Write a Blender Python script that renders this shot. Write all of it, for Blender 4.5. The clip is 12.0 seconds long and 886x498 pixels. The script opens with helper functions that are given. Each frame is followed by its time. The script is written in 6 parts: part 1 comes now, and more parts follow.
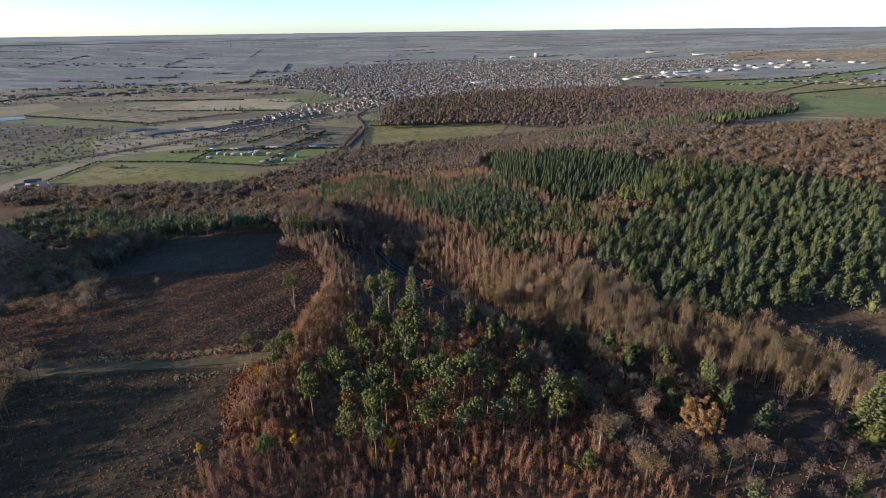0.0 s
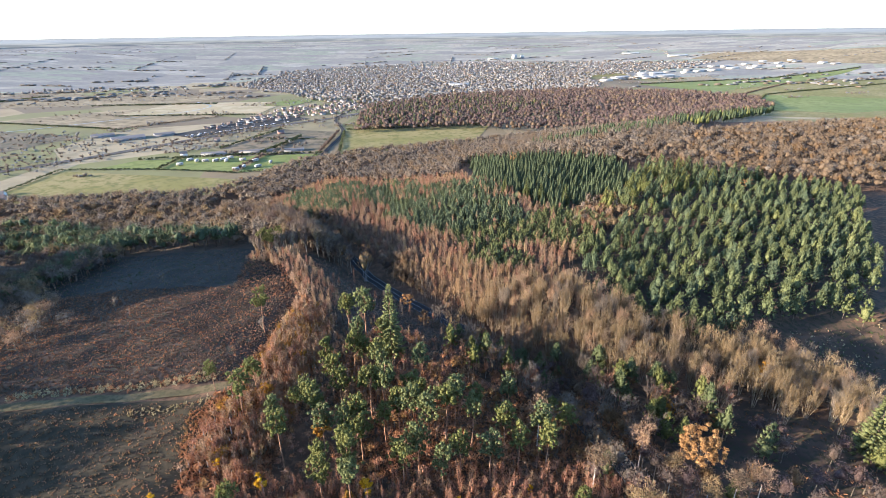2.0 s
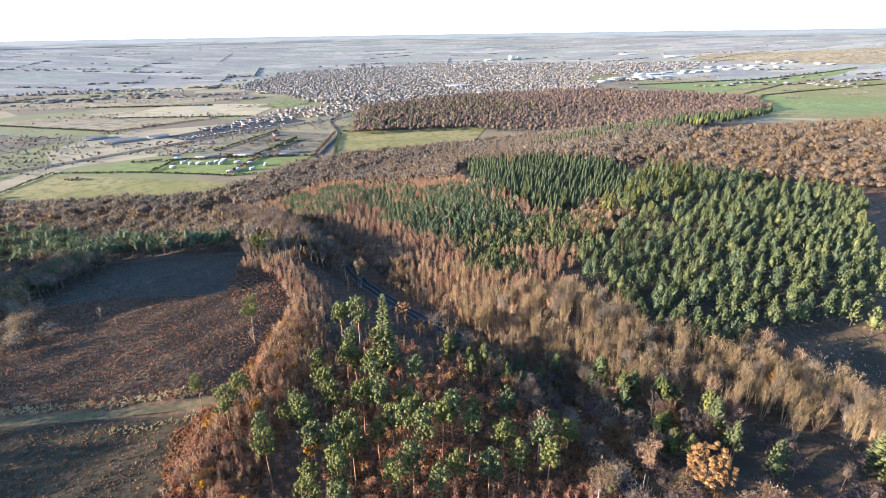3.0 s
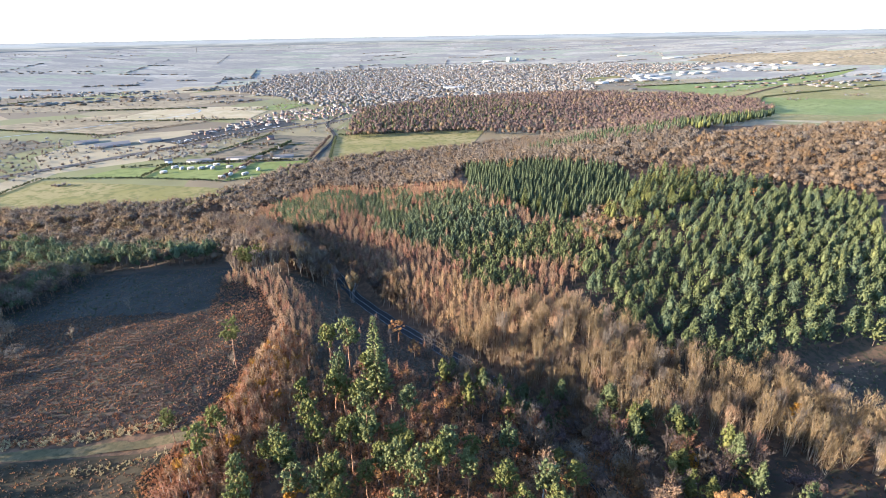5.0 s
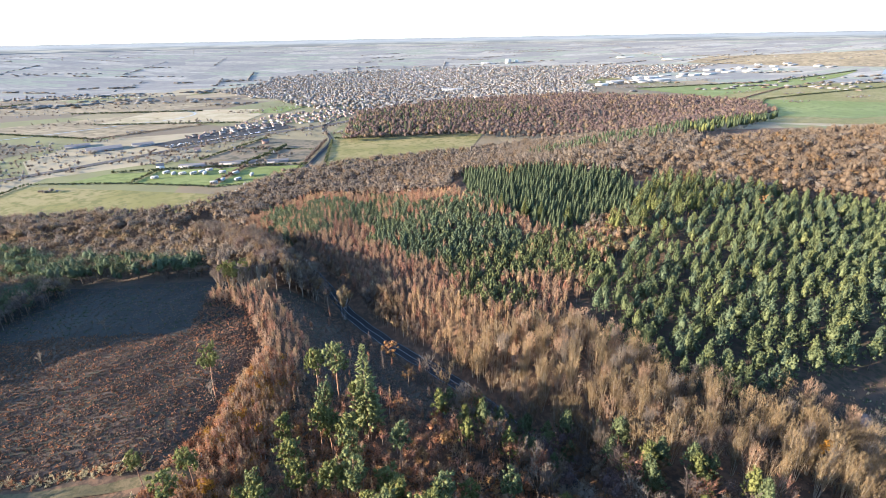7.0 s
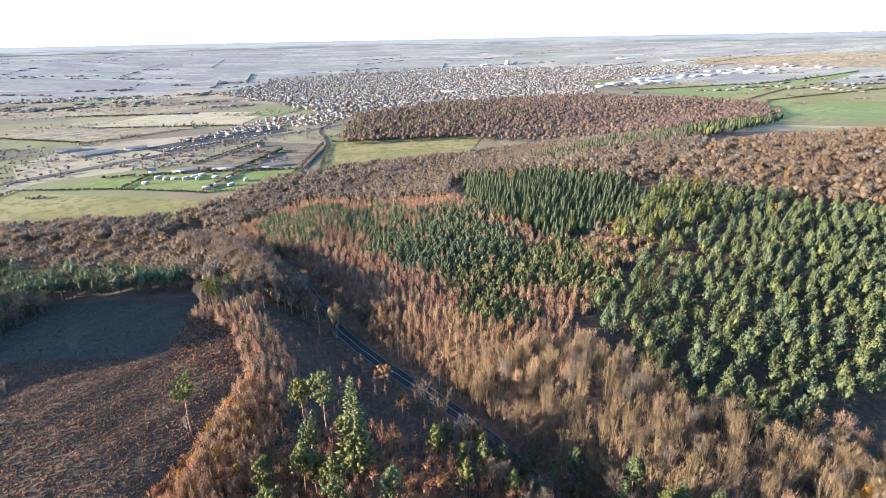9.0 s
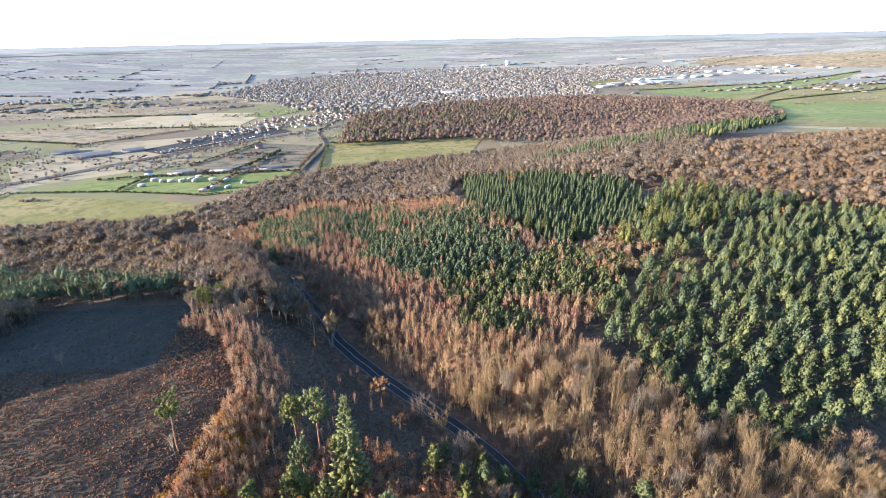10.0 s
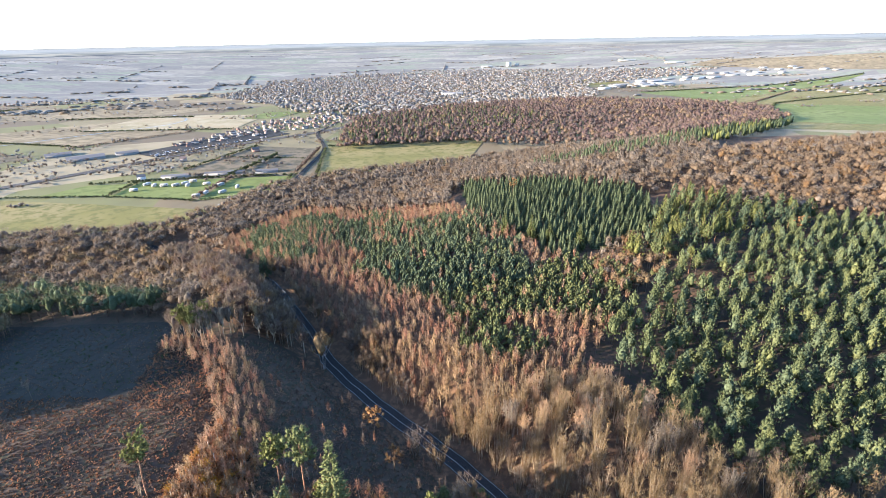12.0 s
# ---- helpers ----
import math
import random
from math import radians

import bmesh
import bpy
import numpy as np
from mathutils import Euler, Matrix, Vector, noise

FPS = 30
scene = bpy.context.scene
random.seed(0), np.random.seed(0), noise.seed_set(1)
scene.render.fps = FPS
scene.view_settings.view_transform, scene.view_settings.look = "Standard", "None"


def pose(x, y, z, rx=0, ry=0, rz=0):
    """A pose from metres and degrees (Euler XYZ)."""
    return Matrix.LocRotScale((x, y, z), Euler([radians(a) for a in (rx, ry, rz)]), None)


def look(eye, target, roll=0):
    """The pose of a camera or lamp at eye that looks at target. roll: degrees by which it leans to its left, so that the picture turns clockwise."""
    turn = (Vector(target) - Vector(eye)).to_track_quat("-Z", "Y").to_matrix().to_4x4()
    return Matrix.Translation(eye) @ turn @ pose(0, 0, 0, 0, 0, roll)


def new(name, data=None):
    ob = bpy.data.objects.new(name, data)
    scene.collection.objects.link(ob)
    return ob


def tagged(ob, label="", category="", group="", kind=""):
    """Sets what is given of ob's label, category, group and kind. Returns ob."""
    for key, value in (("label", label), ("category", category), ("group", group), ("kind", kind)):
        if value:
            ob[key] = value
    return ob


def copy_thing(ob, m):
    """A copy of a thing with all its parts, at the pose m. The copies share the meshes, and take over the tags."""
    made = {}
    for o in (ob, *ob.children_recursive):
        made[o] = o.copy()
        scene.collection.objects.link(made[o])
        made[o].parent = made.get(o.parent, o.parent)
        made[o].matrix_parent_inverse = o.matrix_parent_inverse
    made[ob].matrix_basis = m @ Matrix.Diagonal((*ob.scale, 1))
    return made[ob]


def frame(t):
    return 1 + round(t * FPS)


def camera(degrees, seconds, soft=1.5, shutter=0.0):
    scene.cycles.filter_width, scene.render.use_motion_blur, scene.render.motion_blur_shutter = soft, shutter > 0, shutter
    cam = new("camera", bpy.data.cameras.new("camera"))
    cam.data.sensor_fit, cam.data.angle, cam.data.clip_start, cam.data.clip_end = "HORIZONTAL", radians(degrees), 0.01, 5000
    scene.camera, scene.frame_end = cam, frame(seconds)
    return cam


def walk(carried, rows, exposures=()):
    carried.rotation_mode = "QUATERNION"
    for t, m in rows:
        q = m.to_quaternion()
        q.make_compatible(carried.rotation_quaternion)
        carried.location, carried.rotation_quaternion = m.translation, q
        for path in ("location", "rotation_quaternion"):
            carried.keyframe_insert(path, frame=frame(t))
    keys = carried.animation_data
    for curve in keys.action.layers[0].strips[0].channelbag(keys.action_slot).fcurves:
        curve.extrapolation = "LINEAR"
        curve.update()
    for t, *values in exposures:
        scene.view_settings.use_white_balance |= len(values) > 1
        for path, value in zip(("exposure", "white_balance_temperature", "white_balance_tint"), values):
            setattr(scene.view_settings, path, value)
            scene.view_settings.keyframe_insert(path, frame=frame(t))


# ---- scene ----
cam = camera(81.61, 12.0, soft=0.7)
PATH = [
    (0.0, (0.000, 0.000, 108.000), (0.000, 91.970, 68.738), -0.71),
    (0.5, (0.232, 3.190, 107.902), (0.203, 95.185, 68.700), -0.76),
    (0.7, (0.331, 4.486, 107.863), (0.363, 96.495, 68.692), -0.78),
    (0.8, (0.381, 5.135, 107.844), (0.948, 97.149, 68.689), -0.79),
    (0.9, (0.430, 5.783, 107.825), (2.550, 97.781, 68.685), -0.79),
    (1.0, (0.479, 6.432, 107.806), (2.945, 98.427, 68.681), -0.80),
    (1.2, (0.591, 7.768, 107.769), (3.378, 99.767, 68.674), -0.80),
    (1.5, (0.759, 9.772, 107.713), (3.928, 101.778, 68.664), -0.80),
    (2.0, (1.090, 13.182, 107.614), (4.717, 105.192, 68.614), -0.80),
    (2.5, (1.479, 16.592, 107.504), (5.441, 108.618, 68.575), -0.80),
    (3.0, (1.904, 19.953, 107.388), (6.007, 112.016, 68.561), -0.86),
    (5.0, (3.694, 34.226, 107.291), (8.098, 126.379, 68.711), -0.96),
    (5.5, (4.132, 37.819, 107.280), (8.649, 129.996, 68.768), -1.00),
    (6.0, (4.576, 41.451, 107.269), (9.140, 133.642, 68.797), -1.02),
    (6.5, (5.035, 45.115, 107.262), (9.665, 137.333, 68.864), -1.00),
    (7.0, (5.498, 48.798, 107.258), (10.101, 141.053, 68.945), -1.01),
    (9.0, (7.312, 63.833, 107.140), (11.972, 156.176, 69.048), -1.11),
    (9.5, (7.773, 67.518, 107.077), (12.395, 159.870, 69.001), -1.12),
    (10.0, (8.210, 71.214, 107.016), (12.817, 163.590, 68.996), -1.16),
    (10.5, (8.611, 74.934, 106.963), (13.189, 167.332, 68.995), -1.10),
    (11.0, (8.976, 78.701, 106.917), (13.595, 171.138, 69.046), -1.11),
    (11.5, (9.307, 82.518, 106.855), (13.882, 174.964, 69.000), -1.09),
    (12.0, (9.622, 86.400, 106.787), (14.154, 178.867, 68.982), -1.11),
]
walk(cam, [(t, look(eye, target, roll)) for t, eye, target, roll in PATH],
     exposures=[(t, e, 6100, 12) for t, e in [(0.0, 0.86), (0.5, 1.2), (1.0, 1.56), (1.5, 1.9), (2.0, 2.14), (2.5, 2.29), (12.0, 2.34)]])

# ---- light: low winter sun from the side, pale clear sky ----
SUN_TO = Vector((-0.98, -0.2, 0.0)).normalized()
SUN_ELEV = radians(12.5)
world = bpy.data.worlds.new("winter_sky")
scene.world = world
world.use_nodes = True
wt = world.node_tree
sky = wt.nodes.new("ShaderNodeTexSky")
sky.sky_type = "NISHITA"
sky.sun_disc = False
sky.sun_elevation = SUN_ELEV
sky.sun_rotation = math.atan2(SUN_TO.x, SUN_TO.y)
sky.air_density = 0.75
sky.dust_density = 0.3
sky.ozone_density = 2.8
wt.links.new(sky.outputs[0], wt.nodes["Background"].inputs[0])
wt.nodes["Background"].inputs[1].default_value = 0.15
sun = new("sun", bpy.data.lights.new("sun", "SUN"))
sun.data.energy = 5.0
sun.data.angle = radians(0.6)
sun.data.color = (1.0, 0.86, 0.68)
sun_dir = Vector((SUN_TO.x * math.cos(SUN_ELEV), SUN_TO.y * math.cos(SUN_ELEV), math.sin(SUN_ELEV)))
sun.matrix_world = Matrix.Translation((-200, -80, 200)) @ sun_dir.to_track_quat("Z", "Y").to_matrix().to_4x4()


# ---- the lie of the land ----
def ss(a, b, v):
    t = np.clip((np.asarray(v, float) - a) / (b - a), 0, 1)
    return t * t * (3 - 2 * t)


ROAD = [(58, 110), (46, 160), (29, 197), (10, 219), (-10, 241), (-26, 261), (-48, 300), (-82, 355), (-125, 410), (-190, 450)]


def off_line(line, x, y):
    """Distance from a bent line."""
    best = np.full(np.broadcast(x, y).shape, 1e9)
    for (x0, y0), (x1, y1) in zip(line, line[1:]):
        dx, dy = x1 - x0, y1 - y0
        t = np.clip(((x - x0) * dx + (y - y0) * dy) / (dx * dx + dy * dy), 0, 1)
        best = np.minimum(best, np.hypot(x - x0 - t * dx, y - y0 - t * dy))
    return best


def far_dist(r):
    """The true distance that a place at r stands for; the far plain is drawn in."""
    return r + 2.04e-6 * np.maximum(r - 1900, 0) ** 3


def ground(x, y):
    x, y = np.asarray(x, float), np.asarray(y, float)
    z = 1 - (7 * ss(-70, -25, x) - 4 * ss(90, 170, x)) * (1 - ss(350, 600, y))
    a, b = 30 * ss(300, 620, y - x), 26 * ss(520, 1000, y)
    z = z - (a + b - a * b / 30)
    dip = 10 * ss(110, 190, y) * (1 - 0.75 * ss(270, 380, y))
    z = z - dip * np.exp(-(np.maximum(off_line(ROAD, x, y) - 3.5, 0) / 13.5) ** 2)
    z = z - 20 * ss(1000, 1900, y)
    # hill added at the left, nearly all unseen, to shade the clearing
    z = z + 68 * (1 - ss(-285, -220, x)) * ss(158, 200, y) * (1 - ss(262, 322, y))
    z = z - 8 * np.exp(-((x - 165) / 34) ** 2 - ((y - 166) / 26) ** 2)
    r = np.hypot(x, y)
    z = 108 - (108 - z) * r / far_dist(r)
    near = 1 - ss(300, 900, r)
    return z + near * (0.5 * np.sin(x * 0.11 + 1.3) * np.cos(y * 0.09) + 0.25 * np.sin(x * 0.31 - y * 0.23))


# ---- mesh building ----
def ball(fine):
    """A round form of 42 or 12 points."""
    g = (1 + 5 ** 0.5) / 2
    v = [Vector(p).normalized() for p in [(-1, g, 0), (1, g, 0), (-1, -g, 0), (1, -g, 0), (0, -1, g), (0, 1, g), (0, -1, -g), (0, 1, -g), (g, 0, -1), (g, 0, 1), (-g, 0, -1), (-g, 0, 1)]]
    f = [(0, 11, 5), (0, 5, 1), (0, 1, 7), (0, 7, 10), (0, 10, 11), (1, 5, 9), (5, 11, 4), (11, 10, 2), (10, 7, 6), (7, 1, 8),
         (3, 9, 4), (3, 4, 2), (3, 2, 6), (3, 6, 8), (3, 8, 9), (4, 9, 5), (2, 4, 11), (6, 2, 10), (8, 6, 7), (9, 8, 1)]
    mid, out = {}, []
    if not fine:
        return np.array([tuple(p) for p in v]), np.array(f)
    for t in f:
        e = []
        for i in range(3):
            key = tuple(sorted((t[i], t[(i + 1) % 3])))
            if key not in mid:
                mid[key] = len(v)
                v.append((v[key[0]] + v[key[1]]).normalized())
            e.append(mid[key])
        out += [(t[0], e[0], e[2]), (t[1], e[1], e[0]), (t[2], e[2], e[1]), tuple(e)]
    return np.array([tuple(p) for p in v]), np.array(out)


BALL, BALL_LOW = ball(True), ball(False)


class Soup:
    """Gathers triangles."""

    def __init__(self):
        self.v, self.f, self.m, self.n = [], [], [], 0

    def add(self, v, f, m=0):
        v, f = np.asarray(v, float).reshape(-1, 3), np.asarray(f, int).reshape(-1, 3)
        self.v.append(v)
        self.f.append(f + self.n)
        self.m.append(np.full(len(f), m) if np.ndim(m) == 0 else np.asarray(m))
        self.n += len(v)

    def arrays(self):
        if not self.v:
            return np.zeros((0, 3)), np.zeros((0, 3), int), np.zeros(0, int)
        return np.concatenate(self.v), np.concatenate(self.f), np.concatenate(self.m)

    def quad(self, a, b, c, d, m=0):
        self.add([a, b, c, d], [(0, 1, 2), (0, 2, 3)], m)

    def box(self, x0, y0, z0, x1, y1, z1, m=0):
        v = [(x, y, z) for z in (z0, z1) for x, y in ((x0, y0), (x1, y0), (x1, y1), (x0, y1))]
        f = [(0, 2, 1), (0, 3, 2), (4, 5, 6), (4, 6, 7)]
        for i in range(4):
            j = (i + 1) % 4
            f += [(i, j, j + 4), (i, j + 4, i + 4)]
        self.add(v, f, m)

    def tube(self, pts, radii, sides=5, m=0):
        pts = np.asarray(pts, float)
        ring = []
        for i, p in enumerate(pts):
            d = pts[min(i + 1, len(pts) - 1)] - pts[max(i - 1, 0)]
            d = d / (np.linalg.norm(d) + 1e-9)
            s = np.cross(d, (0.31, 0.95, 0.02))
            s /= np.linalg.norm(s) + 1e-9
            u = np.cross(d, s)
            a = np.arange(sides) * 2 * np.pi / sides
            ring.append(p + radii[i] * (np.cos(a)[:, None] * s + np.sin(a)[:, None] * u))
        v = np.concatenate(ring + [pts[-1:]])
        f = []
        for i in range(len(pts) - 1):
            for k in range(sides):
                a, b = i * sides + k, i * sides + (k + 1) % sides
                f += [(a, b, b + sides), (a, b + sides, a + sides)]
        top = (len(pts) - 1) * sides
        f += [(top + k, top + (k + 1) % sides, len(v) - 1) for k in range(sides)]
        self.add(v, f, m)

    def blades(self, rng, p, d, length, width, k, spread, m=0, face=None):
        """k pointed blades from every place p, about the direction d, their flat sides turned to face."""
        p, d = np.repeat(p, k, 0), np.repeat(d, k, 0)
        n = len(p)
        turn = rng.normal(size=(n, 3)) if face is None else np.repeat(face, k, 0) + 0.3 * rng.normal(size=(n, 3))
        d = d + spread * rng.normal(size=(n, 3))
        d /= np.linalg.norm(d, axis=1)[:, None] + 1e-9
        s = np.cross(d, turn)
        s /= np.linalg.norm(s, axis=1)[:, None] + 1e-9
        ln = (length * rng.uniform(0.6, 1.25, n))[:, None]
        wd = (width * rng.uniform(0.7, 1.3, n))[:, None] / 2
        tip = p + d * ln + 0.15 * ln * rng.normal(size=(n, 3))
        v = np.stack([p - s * wd, p + s * wd, tip], 1).reshape(-1, 3)
        self.add(v, np.arange(3 * n).reshape(-1, 3), np.repeat(m, k) if np.ndim(m) else m)

    def lumps(self, rng, c, r, k, length, width, up=0.5, m=0, core=1.0):
        """Uneven foliage masses at c with radii r (n, 3), each bristling with k short blades."""
        g = (1 + 5 ** 0.5) / 2
        base = np.array([(-1, g, 0), (1, g, 0), (-1, -g, 0), (1, -g, 0), (0, -1, g), (0, 1, g), (0, -1, -g), (0, 1, -g), (g, 0, -1), (g, 0, 1), (-g, 0, -1), (-g, 0, 1)]) / 1.902
        tri = np.array([(0, 11, 5), (0, 5, 1), (0, 1, 7), (0, 7, 10), (0, 10, 11), (1, 5, 9), (5, 11, 4), (11, 10, 2), (10, 7, 6), (7, 1, 8),
                        (3, 9, 4), (3, 4, 2), (3, 2, 6), (3, 6, 8), (3, 8, 9), (4, 9, 5), (2, 4, 11), (6, 2, 10), (8, 6, 7), (9, 8, 1)])
        c, r = np.asarray(c, float), np.broadcast_to(np.asarray(r, float), np.shape(c))
        n = len(c)
        v = c[:, None] + base * rng.uniform(0.55, 1.15, (n, 12, 1)) * r[:, None] * core
        f = tri[None] + 12 * np.arange(n)[:, None, None]
        self.add(v.reshape(-1, 3), f.reshape(-1, 3), m)
        d = rng.normal(size=(n, k, 3))
        d[..., 2] = d[..., 2] * 0.8 + 0.35
        d /= np.linalg.norm(d, axis=2)[..., None]
        p = (c[:, None] + d * r[:, None] * 0.72 * core).reshape(-1, 3)
        self.blades(rng, p, d.reshape(-1, 3) + np.array([0, 0, up]), length, width, 1, 0.35, m)

    def dome(self, rng, c, r, k, length, width, up=0.4, m=0, rough=0.16, taper=0.0, core=0.62, fine=True):
        """One rounded, uneven crown at c with radii r, furred with k fine blades."""
        c, r = np.asarray(c, float), np.asarray(r, float)
        w, ph = rng.normal(size=(5, 3)) * 2.4, rng.uniform(0, 6.3, 5)

        def shape(d):
            q = 1 + rough * np.cos(d @ w.T + ph).sum(1)
            s = 1 - taper * np.clip((d[:, 2] + 0.7) / 1.7, 0, 1)
            return d * q[:, None] * np.stack([s, s, np.ones(len(d))], 1)
        form = BALL if fine else BALL_LOW
        self.add(c + shape(form[0]) * r * core, form[1], m)
        d = rng.normal(size=(k, 3))
        d[:, 2] = d[:, 2] * 0.8 + 0.35
        d /= np.linalg.norm(d, axis=1)[:, None]
        q = (core + (0.97 - core) * rng.uniform(0, 1, (k, 1)) ** 0.7) * 0.92
        self.blades(rng, c + shape(d) * r * q, 0.7 * d + np.array([0, 0, up]), length, width, 1, 0.5, m, d / r)

    def tufts(self, rng, c, d, r, ln, k, blade, width, m=0):
        """Pointed masses of needles at c along d, of radius r and length ln, each with k short blades."""
        c, d = np.asarray(c, float), np.asarray(d, float)
        n = len(c)
        d = d / (np.linalg.norm(d, axis=1)[:, None] + 1e-9)
        s = np.cross(d, rng.normal(size=(n, 3)))
        s /= np.linalg.norm(s, axis=1)[:, None] + 1e-9
        u = np.cross(d, s)
        r, ln = np.broadcast_to(r, n)[:, None], np.broadcast_to(ln, n)[:, None]
        ring = [c + q * r * rng.uniform(0.7, 1.15, (n, 1)) for q in (s, u, -s, -u)]
        v = np.stack(ring + [c + d * ln * rng.uniform(0.8, 1.2, (n, 1)), c - d * ln * 0.7], 1)
        f = np.array([(0, 1, 4), (1, 2, 4), (2, 3, 4), (3, 0, 4), (1, 0, 5), (2, 1, 5), (3, 2, 5), (0, 3, 5)])
        self.add(v.reshape(-1, 3), (f[None] + 6 * np.arange(n)[:, None, None]).reshape(-1, 3), m)
        a, t = rng.uniform(0, 6.283, (n, k, 1)), rng.uniform(-0.35, 0.8, (n, k, 1))
        out = np.cos(a) * s[:, None] + np.sin(a) * u[:, None]
        p = c[:, None] + out * r[:, None] * 0.8 * (1 - 0.8 * np.abs(t)) + d[:, None] * ln[:, None] * t
        self.blades(rng, p.reshape(-1, 3), (out * 0.6 + d[:, None] * 0.9).reshape(-1, 3), blade, width, 1, 0.25, m, (out + 0.3 * d[:, None]).reshape(-1, 3))

    def put(self, other, x, y, z, turn, sx, sz, m=None):
        """Copies in another soup's arrays (v, f, m), turned and scaled."""
        v, f, mi = other
        c, s = math.cos(turn), math.sin(turn)
        w = np.stack([sx * (c * v[:, 0] - s * v[:, 1]) + x, sx * (s * v[:, 0] + c * v[:, 1]) + y, sz * v[:, 2] + z], 1)
        self.add(w, f, mi if m is None else np.broadcast_to(m, len(f)))

    def mesh(self, name, mats, smooth=False):
        v, f, m = self.arrays()
        me = bpy.data.meshes.new(name)
        me.vertices.add(len(v))
        me.vertices.foreach_set("co", v.astype(np.float32).ravel())
        me.loops.add(3 * len(f))
        me.loops.foreach_set("vertex_index", f.astype(np.int32).ravel())
        me.polygons.add(len(f))
        me.polygons.foreach_set("loop_start", np.arange(0, 3 * len(f), 3, dtype=np.int32))
        me.polygons.foreach_set("loop_total", np.full(len(f), 3, dtype=np.int32))
        for mat in mats:
            me.materials.append(mat)
        me.polygons.foreach_set("material_index", np.minimum(m, len(mats) - 1).astype(np.int32))
        me.update(calc_edges=True)
        if smooth:
            me.polygons.foreach_set("use_smooth", np.ones(len(f), dtype=bool))
        return me


def part(name, soup, mats, parent=None, label="", smooth=False):
    mats = mats if isinstance(mats, (list, tuple)) else [mats]
    ob = new(name, soup.mesh(name, mats, smooth))
    ob.parent = parent
    return tagged(ob, label)


def inside(poly, x, y):
    hit = np.zeros(np.shape(x), bool)
    n = len(poly)
    for i in range(n):
        (x0, y0), (x1, y1) = poly[i], poly[(i + 1) % n]
        if y0 == y1:
            continue
        hit ^= ((y0 > y) != (y1 > y)) & (x < (x1 - x0) * (y - y0) / (y1 - y0) + x0)
    return hit


def scatter(poly, gap, seed, jitter=0.35, turn=0.0, away=()):
    """Places in a polygon on a loosened grid, clear of the lines in away: (line, metres)."""
    rng = np.random.default_rng(seed)
    px, py = np.array(poly).T
    cx, cy = px.mean(), py.mean()
    half = max(np.ptp(px), np.ptp(py)) * 0.75 + gap
    g = np.arange(-half, half, gap)
    gx, gy = np.meshgrid(g, g)
    gx = gx + np.where(np.arange(len(g)) % 2, gap / 2, 0)[:, None]
    gx, gy = gx.ravel(), gy.ravel()
    gx, gy = gx + jitter * gap * rng.normal(size=gx.shape), gy + jitter * gap * rng.normal(size=gx.shape)
    c, s = math.cos(turn), math.sin(turn)
    x, y = cx + c * gx - s * gy, cy + s * gx + c * gy
    ok = inside(poly, x, y)
    for line, gap_to in away:
        ok &= off_line(line, x, y) > gap_to
    return np.stack([x[ok], y[ok]], 1)


# ---- materials ----
def material(name, rough=0.85, spec=0.3):
    mat = bpy.data.materials.new(name)
    mat.use_nodes = True
    b = mat.node_tree.nodes["Principled BSDF"]
    b.inputs["Roughness"].default_value = rough
    b.inputs["Specular IOR Level"].default_value = spec
    return mat, mat.node_tree.nodes, mat.node_tree.links, b


def mix_colour(n, l, fac, a, b):
    m = n.new("ShaderNodeMix")
    m.data_type = "RGBA"
    if isinstance(fac, (int, float)):
        m.inputs[0].default_value = fac
    else:
        l.new(fac, m.inputs[0])
    for socket, value in ((m.inputs[6], a), (m.inputs[7], b)):
        if isinstance(value, tuple):
            socket.default_value = (*value, 1)
        else:
            l.new(value, socket)
    return m.outputs[2]


def calc(n, l, op, a, b):
    m = n.new("ShaderNodeMath")
    m.operation = op
    for socket, value in ((m.inputs[0], a), (m.inputs[1], b)):
        if isinstance(value, (int, float)):
            socket.default_value = value
        else:
            l.new(value, socket)
    return m.outputs[0]


def noise_of(n, l, scale, detail=4.0, stretch=None, rough=0.6):
    t = n.new("ShaderNodeTexNoise")
    t.inputs["Scale"].default_value = scale
    t.inputs["Detail"].default_value = detail
    t.inputs["Roughness"].default_value = rough
    c = n.new("ShaderNodeTexCoord")
    if stretch:
        mp = n.new("ShaderNodeMapping")
        mp.inputs["Scale"].default_value = stretch
        l.new(c.outputs["Object"], mp.inputs[0])
        l.new(mp.outputs[0], t.inputs["Vector"])
    else:
        l.new(c.outputs["Object"], t.inputs["Vector"])
    return t.outputs[0]


def band(n, l, v, lo, hi):
    m = n.new("ShaderNodeMapRange")
    m.interpolation_type = "SMOOTHSTEP"
    m.inputs[1].default_value, m.inputs[2].default_value = lo, hi
    l.new(v, m.inputs[0])
    return m.outputs[0]


